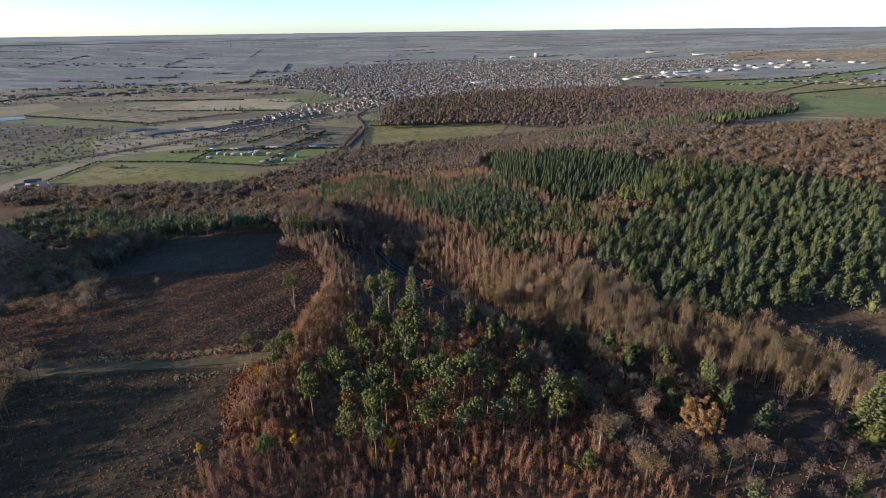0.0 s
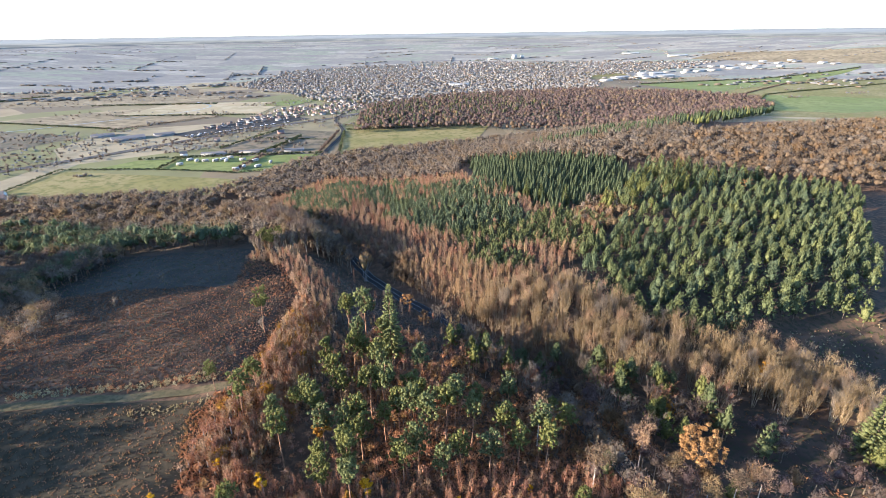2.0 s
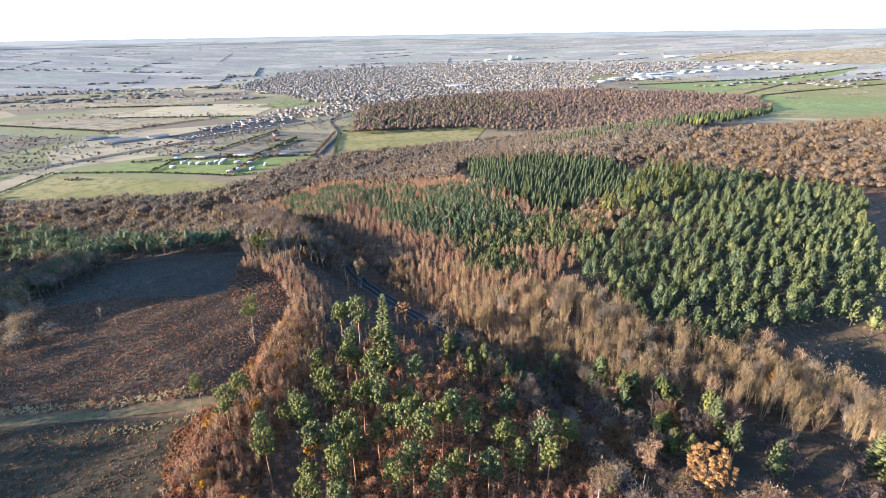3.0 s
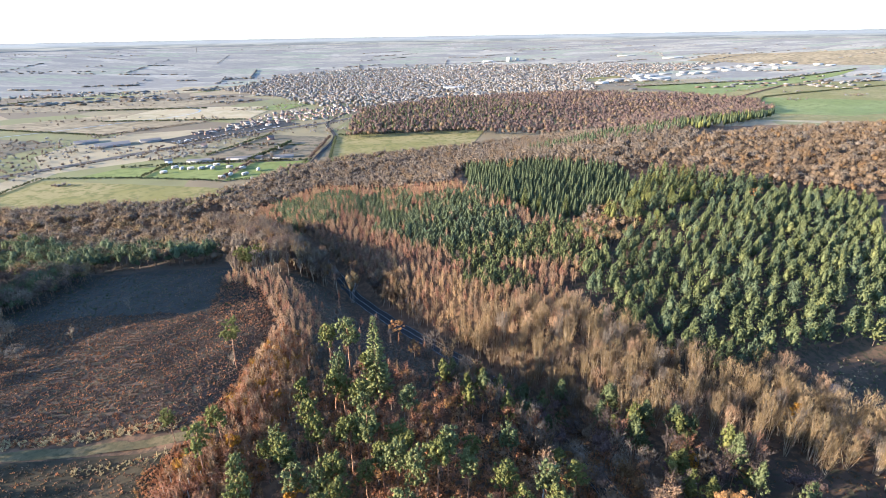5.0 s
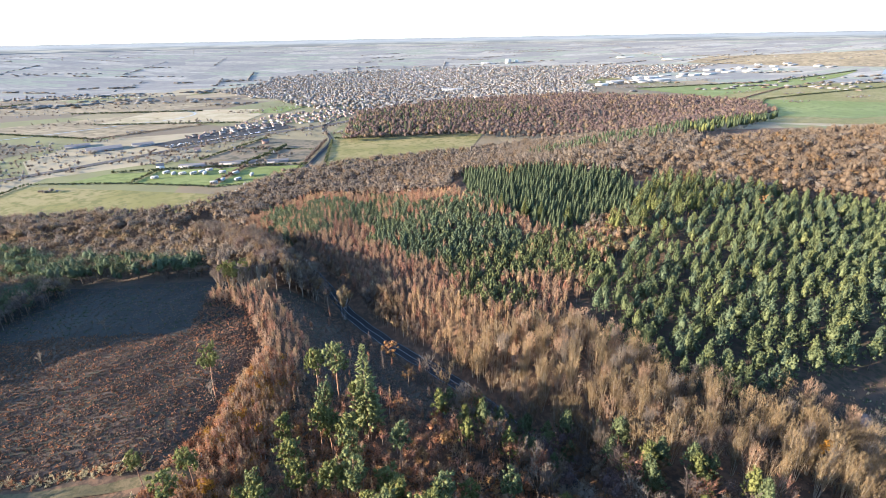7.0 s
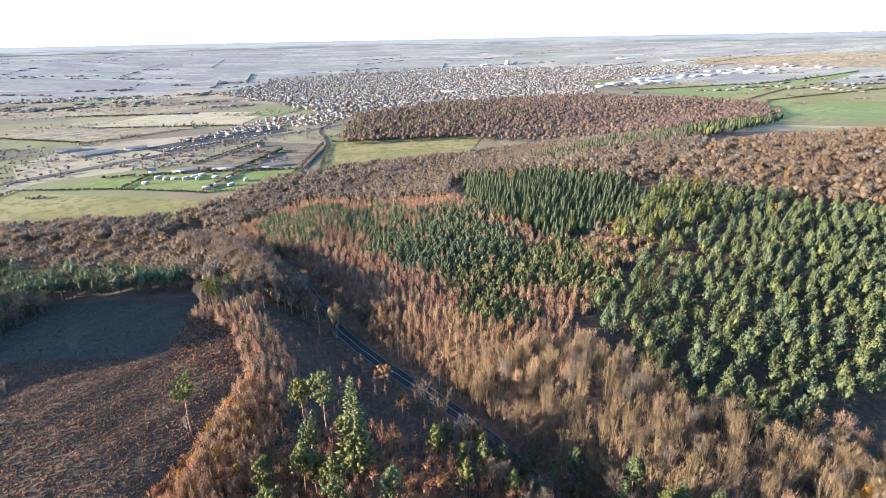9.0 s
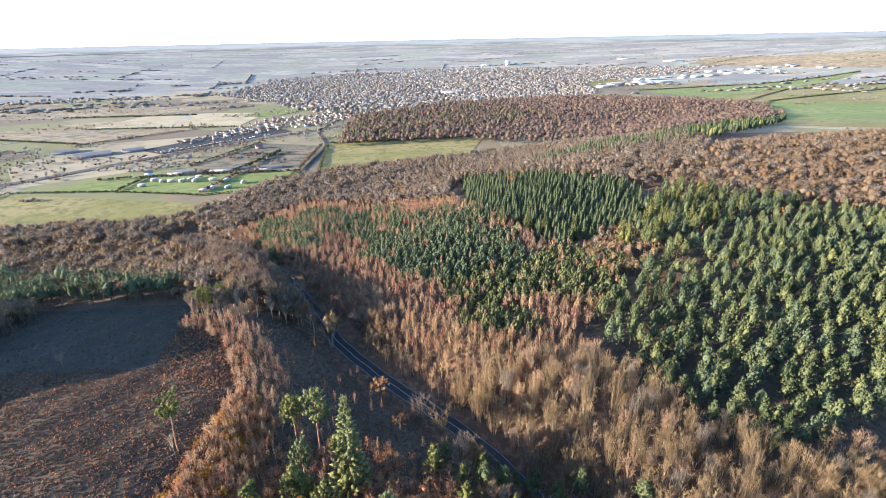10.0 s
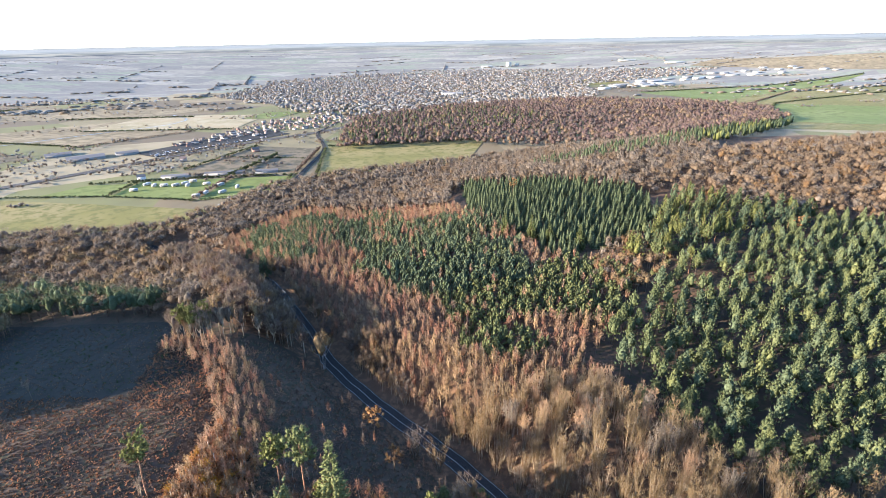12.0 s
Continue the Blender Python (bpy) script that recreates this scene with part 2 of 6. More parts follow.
def foliage(name, dark, light, third=None, thin=0.25):
    """Leaves or needles: hue drifts from plant to plant and from spray to spray."""
    mat, n, l, b = material(name, 0.85, 0.1)
    info, geo = n.new("ShaderNodeObjectInfo"), n.new("ShaderNodeNewGeometry")
    fac = calc(n, l, "ADD", calc(n, l, "MULTIPLY", info.outputs["Random"], 0.3), calc(n, l, "MULTIPLY", geo.outputs["Random Per Island"], 0.22))
    fac = calc(n, l, "ADD", fac, calc(n, l, "MULTIPLY", band(n, l, noise_of(n, l, 0.13, 2.0), 0.3, 0.7), 0.35))
    col = mix_colour(n, l, fac, dark, light)
    if third:
        big = noise_of(n, l, 0.06, 2.0)
        col = mix_colour(n, l, band(n, l, big, 0.45, 0.65), col, mix_colour(n, l, fac, tuple(0.7 * c for c in third), third))
    grain = noise_of(n, l, 2.2, 4.0, None, 0.7)
    dim = n.new("ShaderNodeHueSaturation")
    l.new(calc(n, l, "ADD", calc(n, l, "MULTIPLY", band(n, l, grain, 0.32, 0.68), 0.7), 0.65), dim.inputs["Value"])
    l.new(col, dim.inputs["Color"])
    col = dim.outputs[0]
    bp = n.new("ShaderNodeBump")
    bp.inputs["Strength"].default_value = 0.7
    bp.inputs["Distance"].default_value = 0.35
    l.new(grain, bp.inputs["Height"])
    l.new(bp.outputs[0], b.inputs["Normal"])
    l.new(col, b.inputs["Base Color"])
    tr, mx = n.new("ShaderNodeBsdfTranslucent"), n.new("ShaderNodeMixShader")
    mx.inputs[0].default_value = thin
    l.new(col, tr.inputs[0])
    l.new(b.outputs[0], mx.inputs[1])
    l.new(tr.outputs[0], mx.inputs[2])
    l.new(mx.outputs[0], n["Material Output"].inputs[0])
    return mat


def barkish(name, a, b_col, scale=3.0):
    mat, n, l, b = material(name, 0.9, 0.2)
    col = mix_colour(n, l, band(n, l, noise_of(n, l, scale, 5.0, (1, 1, 0.3)), 0.35, 0.65), a, b_col)
    l.new(col, b.inputs["Base Color"])
    bp = n.new("ShaderNodeBump")
    bp.inputs["Strength"].default_value = 0.4
    l.new(noise_of(n, l, scale * 4), bp.inputs["Height"])
    l.new(bp.outputs[0], b.inputs["Normal"])
    return mat


def soil(name, cols, scales, relief=0.4, rough=0.95):
    """Ground: three colours mixed by noise at two sizes, with fine relief."""
    mat, n, l, b = material(name, rough, 0.15)
    c = mix_colour(n, l, band(n, l, noise_of(n, l, scales[0]), 0.4, 0.6), cols[0], cols[1])
    c = mix_colour(n, l, band(n, l, noise_of(n, l, scales[1], 6.0), 0.45, 0.62), c, cols[2])
    l.new(c, b.inputs["Base Color"])
    bp = n.new("ShaderNodeBump")
    bp.inputs["Strength"].default_value = relief
    bp.inputs["Distance"].default_value = 0.3
    l.new(noise_of(n, l, 2.0, 8.0), bp.inputs["Height"])
    l.new(bp.outputs[0], b.inputs["Normal"])
    return mat


def plain(name, col, rough=0.7, vary=0.25, scale=0.8, metal=0.0):
    """Paint, plaster, slate: one colour with weathering, shifting from piece to piece."""
    mat, n, l, b = material(name, rough, 0.2)
    info = n.new("ShaderNodeObjectInfo")
    geo = n.new("ShaderNodeNewGeometry")
    f = calc(n, l, "ADD", calc(n, l, "MULTIPLY", info.outputs["Random"], 0.4), calc(n, l, "MULTIPLY", geo.outputs["Random Per Island"], 0.3))
    f = calc(n, l, "ADD", f, calc(n, l, "MULTIPLY", noise_of(n, l, scale, 6.0), 0.4))
    l.new(mix_colour(n, l, f, tuple(c * (1 - vary) for c in col), tuple(min(1, c * (1 + vary)) for c in col)), b.inputs["Base Color"])
    b.inputs["Metallic"].default_value = metal
    return mat


PINE = foliage("scots_pine_needles", (0.068, 0.082, 0.036), (0.175, 0.19, 0.085))
PINE_BLUE = foliage("blue_green_needles", (0.06, 0.078, 0.042), (0.15, 0.176, 0.094))
PINE_OLIVE = foliage("olive_needles", (0.088, 0.098, 0.038), (0.21, 0.214, 0.085))
PINE_TALL = foliage("old_pine_needles", (0.08, 0.085, 0.028), (0.212, 0.208, 0.067))
SPRUCE = foliage("spruce_needles", (0.045, 0.058, 0.03), (0.12, 0.138, 0.066))
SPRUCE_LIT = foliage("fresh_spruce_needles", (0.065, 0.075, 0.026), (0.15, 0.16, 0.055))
LARCH = foliage("larch_twigs", (0.205, 0.123, 0.072), (0.42, 0.268, 0.162))
LARCH_GOLD = foliage("larch_needles_gold", (0.24, 0.15, 0.075), (0.45, 0.3, 0.16))
BIRCH_RED = foliage("birch_twigs_red", (0.19, 0.09, 0.055), (0.42, 0.225, 0.138))
BIRCH_GOLD = foliage("birch_leaves_gold", (0.26, 0.12, 0.02), (0.45, 0.25, 0.05))
YELLOW = foliage("birch_leaves_yellow", (0.45, 0.24, 0.012), (0.66, 0.40, 0.03))
OAK = foliage("oak_leaves_brown", (0.15, 0.088, 0.042), (0.28, 0.17, 0.085), thin=0.5)
OAK_TAN = foliage("oak_leaves_tan", (0.17, 0.115, 0.07), (0.27, 0.19, 0.12), thin=0.5)
OAK_RUST = foliage("oak_leaves_rust", (0.19, 0.1, 0.042), (0.38, 0.21, 0.085))
TWIG = foliage("bare_twigs", (0.165, 0.112, 0.056), (0.33, 0.227, 0.12), thin=0.3)
TWIG_GREY = foliage("grey_twigs", (0.14, 0.108, 0.078), (0.28, 0.22, 0.165), thin=0.4)
# far twigs: haze put into the colour, lighter and greyer
HAZE_TWIG = foliage("haze_grey_twigs", (0.17, 0.16, 0.145), (0.29, 0.275, 0.25), thin=0.3)
TWIG_DARK = foliage("dark_twigs", (0.1, 0.072, 0.054), (0.2, 0.145, 0.115), thin=0.45)
THICKET = foliage("coppery_thicket_twigs", (0.22, 0.102, 0.06), (0.46, 0.23, 0.14))
PLUM = foliage("plum_brown_twigs", (0.1, 0.066, 0.056), (0.2, 0.135, 0.115), thin=0.45)
BRACKEN = foliage("dead_bracken", (0.27, 0.118, 0.058), (0.52, 0.255, 0.125))
HEATHER = foliage("winter_heather", (0.105, 0.066, 0.042), (0.28, 0.18, 0.115), thin=0.1)
PALE_GRASS = foliage("pale_dead_grass", (0.34, 0.26, 0.13), (0.55, 0.45, 0.26))
HEDGE_LEAF = foliage("hedge_leaves", (0.05, 0.06, 0.028), (0.12, 0.125, 0.06))
GORSE = foliage("gorse_green", (0.03, 0.05, 0.015), (0.09, 0.12, 0.035))
BARK_PINE = barkish("pine_bark", (0.16, 0.075, 0.04), (0.34, 0.2, 0.12))
BARK_GREY = barkish("grey_bark", (0.085, 0.065, 0.045), (0.21, 0.165, 0.115))
BARK_BIRCH = barkish("birch_bark", (0.2, 0.165, 0.13), (0.5, 0.45, 0.38), 2.0)
BARK_ASH = barkish("pale_ash_bark", (0.2, 0.148, 0.095), (0.44, 0.345, 0.235))
BARK_DARK = barkish("dark_bark", (0.05, 0.035, 0.025), (0.14, 0.1, 0.07))
LITTER = soil("leaf_litter", [(0.11, 0.064, 0.038), (0.068, 0.047, 0.029), (0.17, 0.098, 0.055)], (0.035, 0.4))
# peat of the heath, also the painted shade on other ground
PEAT_AND_SHADE = soil("peat_and_shade", [(0.06, 0.042, 0.03), (0.1, 0.065, 0.043), (0.05, 0.045, 0.026)], (0.05, 0.5))
ROUGH_GRASS = soil("rough_winter_grass", [(0.052, 0.04, 0.022), (0.068, 0.048, 0.027), (0.036, 0.029, 0.016)], (0.04, 0.35))
# grass with the clearing's shade put into its colour
SHADE_GRASS = soil("shade_dark_grass", [(0.036, 0.033, 0.024), (0.047, 0.04, 0.03), (0.027, 0.026, 0.02)], (0.05, 0.5))
MEADOW = soil("grazed_meadow", [(0.18, 0.158, 0.05), (0.235, 0.19, 0.08), (0.135, 0.125, 0.04)], (0.012, 0.12), 0.1)
GREEN = soil("bright_green_field", [(0.15, 0.175, 0.05), (0.19, 0.205, 0.07), (0.125, 0.145, 0.042)], (0.01, 0.08), 0.1)
STUBBLE = soil("pale_stubble", [(0.33, 0.26, 0.15), (0.28, 0.23, 0.13), (0.36, 0.3, 0.19)], (0.008, 0.05), 0.1)
MARSH = soil("valley_rough_pasture", [(0.22, 0.17, 0.10), (0.28, 0.22, 0.13), (0.15, 0.12, 0.07)], (0.01, 0.06), 0.1)
SCRUB = soil("scrubby_flats", [(0.12, 0.1, 0.065), (0.18, 0.14, 0.09), (0.09, 0.08, 0.05)], (0.015, 0.07), 0.3)
ASPHALT = soil("worn_asphalt", [(0.04, 0.038, 0.035), (0.048, 0.045, 0.041), (0.033, 0.031, 0.029)], (0.2, 2.0), 0.15, 0.95)
SAND = soil("sandy_track", [(0.15, 0.11, 0.055), (0.115, 0.09, 0.042), (0.085, 0.07, 0.032)], (0.1, 0.6), 0.3)
LINE_PAINT = plain("road_paint", (0.33, 0.33, 0.31), 0.7, 0.4)
GRAVEL = soil("grey_gravel", [(0.1, 0.085, 0.07), (0.13, 0.11, 0.09), (0.08, 0.07, 0.06)], (0.05, 0.5), 0.2)
WATER, wn, wl, wb = material("still_water", 0.3, 0.5)
wb.inputs["Base Color"].default_value = (0.06, 0.065, 0.06, 1)
RENDER_WALL = plain("cream_render", (0.42, 0.365, 0.3))
WHITE_WALL = plain("white_render", (0.55, 0.52, 0.47), 0.7, 0.3)
BRICK_WALL = plain("buff_brick", (0.28, 0.22, 0.18))
RED_BRICK = plain("red_brick", (0.24, 0.14, 0.105))
TILE_RED = plain("clay_tiles", (0.16, 0.115, 0.097))
TILE_BROWN = plain("brown_tiles", (0.13, 0.108, 0.095))
SLATE = plain("slate", (0.14, 0.13, 0.125), 0.85)
GLASS = plain("window_glass", (0.05, 0.06, 0.07), 0.1, 0.2)
STEEL_WHITE = plain("white_sheet_steel", (0.4, 0.375, 0.33), 0.6, 0.2)
STEEL_GREY = plain("grey_sheet_steel", (0.22, 0.21, 0.2), 0.7, 0.15)
DARK_METAL = plain("dark_metal", (0.1, 0.1, 0.1), 0.5, 0.2, 0.8, 0.6)
RUBBER = plain("rubber", (0.03, 0.03, 0.03), 0.8)
OLD_WOOD = plain("weathered_boards", (0.27, 0.2, 0.14), 0.9, 0.35, 2.0)
CAR_PAINT = plain("car_paint", (0.45, 0.45, 0.47), 0.3, 0.9, 0.1)

# ---- the ground: one sheet to the horizon ----
FARM, fn, fl, fb = material("patchwork_farmland", 0.95, 0.15)
fc = fn.new("ShaderNodeTexCoord")
fm = fn.new("ShaderNodeMapping")
fm.inputs["Rotation"].default_value = (0, 0, 0.35)
fm.inputs["Scale"].default_value = (0.0065, 0.0042, 0.001)
vo = fn.new("ShaderNodeTexVoronoi")
vo.inputs["Scale"].default_value = 1.0
vo.inputs["Randomness"].default_value = 0.75
fl.new(fc.outputs["Object"], fm.inputs[0])
fl.new(fm.outputs[0], vo.inputs["Vector"])
ramp = fn.new("ShaderNodeValToRGB")
ramp.color_ramp.interpolation = "CONSTANT"
for k, (at, col) in enumerate([(0.0, (0.19, 0.145, 0.085)), (0.16, (0.27, 0.21, 0.125)), (0.32, (0.17, 0.165, 0.07)), (0.46, (0.15, 0.115, 0.075)),
                               (0.6, (0.23, 0.19, 0.105)), (0.74, (0.3, 0.245, 0.15)), (0.88, (0.15, 0.12, 0.08))]):
    el = ramp.color_ramp.elements[k] if k < 2 else ramp.color_ramp.elements.new(at)
    el.position, el.color = at, (*col, 1)
sepc = fn.new("ShaderNodeSeparateColor")
fl.new(vo.outputs["Color"], sepc.inputs[0])
fl.new(sepc.outputs[0], ramp.inputs[0])
fcol = mix_colour(fn, fl, calc(fn, fl, "MULTIPLY", band(fn, fl, noise_of(fn, fl, 0.02, 6.0), 0.35, 0.7), 0.45), ramp.outputs[0], (0.13, 0.11, 0.065))
fl.new(fcol, fb.inputs["Base Color"])

# far fields: distance haze put into the colours, paler and greyer
FARM_FAR, qn, ql, qb = material("haze_paled_plain", 0.95, 0.15)
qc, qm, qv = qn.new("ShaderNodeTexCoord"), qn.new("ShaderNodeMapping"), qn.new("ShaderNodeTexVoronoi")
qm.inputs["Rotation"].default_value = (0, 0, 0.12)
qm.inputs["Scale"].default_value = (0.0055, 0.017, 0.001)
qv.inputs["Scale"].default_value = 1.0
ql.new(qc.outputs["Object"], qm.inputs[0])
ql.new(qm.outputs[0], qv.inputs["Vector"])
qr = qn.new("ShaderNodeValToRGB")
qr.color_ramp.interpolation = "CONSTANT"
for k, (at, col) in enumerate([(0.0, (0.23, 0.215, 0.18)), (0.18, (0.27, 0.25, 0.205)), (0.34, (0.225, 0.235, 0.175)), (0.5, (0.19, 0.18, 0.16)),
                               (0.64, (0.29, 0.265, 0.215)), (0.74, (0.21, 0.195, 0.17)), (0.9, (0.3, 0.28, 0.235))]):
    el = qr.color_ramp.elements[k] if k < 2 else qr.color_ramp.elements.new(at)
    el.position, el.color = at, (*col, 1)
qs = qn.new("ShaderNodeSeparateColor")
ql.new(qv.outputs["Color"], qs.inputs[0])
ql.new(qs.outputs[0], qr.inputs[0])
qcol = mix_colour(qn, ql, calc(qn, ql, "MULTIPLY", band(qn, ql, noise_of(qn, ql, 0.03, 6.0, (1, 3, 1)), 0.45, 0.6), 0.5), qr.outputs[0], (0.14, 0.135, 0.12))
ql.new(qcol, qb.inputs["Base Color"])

WOOD_EDGE = ([-2500, -345, -217, -170, -130, -60, 60, 200, 330, 600, 2500], [430, 455, 480, 515, 600, 650, 700, 740, 690, 640, 640])


def steps(fine_lo, fine_hi, fine, lo, hi):
    a = list(np.arange(fine_lo, fine_hi, fine))
    s, v = fine, a[-1]
    while v < hi:
        s *= 1.07
        v += min(s, 110)
        a.append(v)
    s, v = fine, a[0]
    while v > lo:
        s *= 1.12
        v -= min(s, 160)
        a.insert(0, v)
    return np.array(a)


gx, gy = steps(-240, 280, 4.2, -4950, 4950), steps(70, 470, 4.2, -1500, 4950)
GX, GY = np.meshgrid(gx, gy)
GZ = ground(GX, GY)
nx, ny = len(gx), len(gy)
gi = np.arange(nx * ny).reshape(ny, nx)
quads = np.stack([gi[:-1, :-1], gi[:-1, 1:], gi[1:, 1:], gi[1:, :-1]], -1).reshape(-1, 4)
cxm, cym = GX.ravel()[quads].mean(1), GY.ravel()[quads].mean(1)
keep = np.hypot(cxm, cym) < 4905
quads, cxm, cym = quads[keep], cxm[keep], cym[keep]
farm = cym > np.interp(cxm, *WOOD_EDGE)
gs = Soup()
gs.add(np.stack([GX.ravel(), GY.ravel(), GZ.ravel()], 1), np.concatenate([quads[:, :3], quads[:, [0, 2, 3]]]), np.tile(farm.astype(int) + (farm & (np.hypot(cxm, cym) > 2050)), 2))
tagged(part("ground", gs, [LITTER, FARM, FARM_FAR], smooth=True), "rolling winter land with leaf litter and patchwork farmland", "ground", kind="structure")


# the far distance: painted haze that glows, paling into the sky along its top
DIST, dn, dl, db = material("glowing_haze_distance", 1.0, 0.0)
dn.remove(db)
dg, dc = dn.new("ShaderNodeNewGeometry"), dn.new("ShaderNodeSeparateXYZ")
dl.new(dg.outputs["Position"], dc.inputs[0])
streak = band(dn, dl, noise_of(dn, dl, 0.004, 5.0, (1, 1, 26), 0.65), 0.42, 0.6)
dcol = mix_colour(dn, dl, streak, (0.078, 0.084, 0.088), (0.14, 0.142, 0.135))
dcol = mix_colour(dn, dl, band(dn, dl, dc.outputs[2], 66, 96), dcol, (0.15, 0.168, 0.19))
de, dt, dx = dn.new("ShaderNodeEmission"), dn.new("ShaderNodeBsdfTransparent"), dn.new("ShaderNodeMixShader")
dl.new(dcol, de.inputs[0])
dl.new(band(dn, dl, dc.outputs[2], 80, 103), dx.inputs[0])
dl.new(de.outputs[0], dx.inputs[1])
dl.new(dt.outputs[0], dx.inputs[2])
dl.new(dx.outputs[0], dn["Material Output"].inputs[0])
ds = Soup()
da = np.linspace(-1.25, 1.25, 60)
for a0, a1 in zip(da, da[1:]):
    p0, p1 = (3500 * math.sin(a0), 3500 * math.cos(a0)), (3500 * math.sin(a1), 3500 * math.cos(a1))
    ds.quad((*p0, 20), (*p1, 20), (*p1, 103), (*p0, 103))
tagged(part("backdrop", ds, DIST), "glowing band of painted blue-grey haze along the horizon", "distance", kind="structure")


def sheet(name, corners, mat, label, category="field", lift=0.25, cell=12.0):
    """A draped four-cornered patch of land."""
    a, b, c, d = [np.array(p, float) for p in corners]
    nu = max(2, int(max(np.linalg.norm(b - a), np.linalg.norm(c - d)) / cell))
    nv = max(2, int(max(np.linalg.norm(d - a), np.linalg.norm(c - b)) / cell))
    u, v = np.meshgrid(np.linspace(0, 1, nu + 1), np.linspace(0, 1, nv + 1))
    u, v = u[..., None], v[..., None]
    p = (a * (1 - u) + b * u) * (1 - v) + (d * (1 - u) + c * u) * v
    z = ground(p[..., 0], p[..., 1]) + lift
    i = np.arange((nu + 1) * (nv + 1)).reshape(nv + 1, nu + 1)
    q = np.stack([i[:-1, :-1], i[:-1, 1:], i[1:, 1:], i[1:, :-1]], -1).reshape(-1, 4)
    s = Soup()
    s.add(np.concatenate([p, z[..., None]], -1).reshape(-1, 3), np.concatenate([q[:, :3], q[:, [0, 2, 3]]]))
    return tagged(part(name, s, mat, smooth=True), label, category, kind="structure")


def ribbon(name, line, width, mat, label, category, lift=0.2, shift=0.0, dash=None, step=4.0):
    """A strip that follows a bent line over the ground."""
    pts = np.array(line, float)
    seg = np.r_[0, np.cumsum(np.hypot(*np.diff(pts, axis=0).T))]
    n = max(2, int(seg[-1] / step))
    at = np.linspace(0, seg[-1], n + 1)
    k = np.ones(9) / 9
    c = np.stack([np.interp(at, seg, pts[:, 0]), np.interp(at, seg, pts[:, 1])], 1)
    if n > 20:
        pad = np.pad(c, ((4, 4), (0, 0)), mode="reflect", reflect_type="odd")
        c = np.stack([np.convolve(pad[:, 0], k, "valid"), np.convolve(pad[:, 1], k, "valid")], 1)
    d = np.gradient(c, axis=0)
    d /= np.linalg.norm(d, axis=1)[:, None]
    nrm = np.stack([d[:, 1], -d[:, 0]], 1)
    mid = c + nrm * shift
    zc = ground(c[:, 0], c[:, 1]) + lift
    l, r = mid - nrm * width / 2, mid + nrm * width / 2
    s = Soup()
    for i in range(n):
        if dash and (at[i] % dash[0]) > dash[1]:
            continue
        s.quad((*l[i], zc[i]), (*r[i], zc[i]), (*r[i + 1], zc[i + 1]), (*l[i + 1], zc[i + 1]))
    return tagged(part(name, s, mat), label, category, kind="structure")


# road in its hollow
ribbon("road", ROAD, 6.2, ASPHALT, "grey asphalt country road in a wooded hollow", "road", 0.45)
ribbon("road_edge_line", ROAD, 0.13, LINE_PAINT, "white painted edge line on the road", "road marking", 0.475, -2.75)
ribbon("road_edge_line", ROAD, 0.13, LINE_PAINT, "white painted edge line on the road", "road marking", 0.475, 2.75)
ribbon("road_centre_line", ROAD, 0.18, LINE_PAINT, "white painted centre line on the road", "road marking", 0.475, 0.0)

# heath clearing, its track and the rough grass below
sheet("heath", [(-215, 152), (-57, 158), (-66, 275), (-215, 335)], PEAT_AND_SHADE, "dark peaty heath clearing with winter heather", "heath", 0.06, 3.5)
# back of the clearing: grass coloured dark where shade lies
sheet("clearing_grass", [(-205, 240), (-68, 224), (-78, 278), (-205, 322)], SHADE_GRASS, "short grass darkened for shade at the back of the heath clearing", "grass", 0.12, 3.5)
sheet("rough_grass", [(-200, 40), (-70, 40), (-58, 150), (-200, 141)], ROUGH_GRASS, "rough olive grass beside the heath track", "grass", 0.06, 3.5)
# dark sheets that paint shade on the bank, corner, hollow and forest floor
sheet("bank_heath", [(-42, 186), (24, 178), (-24, 266), (-64, 268)], PEAT_AND_SHADE, "open ground darkened for shade, falling to the road", "heath", 0.1, 3.0)
sheet("corner_floor", [(64, 56), (170, 56), (152, 122), (82, 148)], PEAT_AND_SHADE, "ground darkened for the shade in the corner", "heath", 0.1, 4.0)
sheet("hollow_floor", [(118, 150), (160, 118), (230, 165), (146, 204)], PEAT_AND_SHADE, "scrubby ground darkened for the shade in the hollow", "heath", 0.1, 4.0)
sheet("belt_floor", [(-215, 324), (-72, 280), (-84, 330), (-215, 396)], PEAT_AND_SHADE, "ground darkened for the shade under the trees behind the heath", "forest floor", 0.14, 4.0)
sheet("needle_floor", [(66, 256), (108, 288), (262, 368), (190, 424)], PEAT_AND_SHADE, "needle litter darkened for the shade below the upper pines", "forest floor", 0.14, 4.0)
sheet("needle_floor", [(66, 254), (104, 166), (214, 202), (296, 350)], PEAT_AND_SHADE, "needle litter darkened for the shade under the pine plantation", "forest floor", 0.1, 4.0)
TRACK = [(-205, 140), (-175, 144), (-128, 148), (-96, 150), (-66, 154), (-52, 158)]
ribbon("sandy_track", TRACK, 4.0, SAND, "sandy grass track across the heath", "track", 0.12)

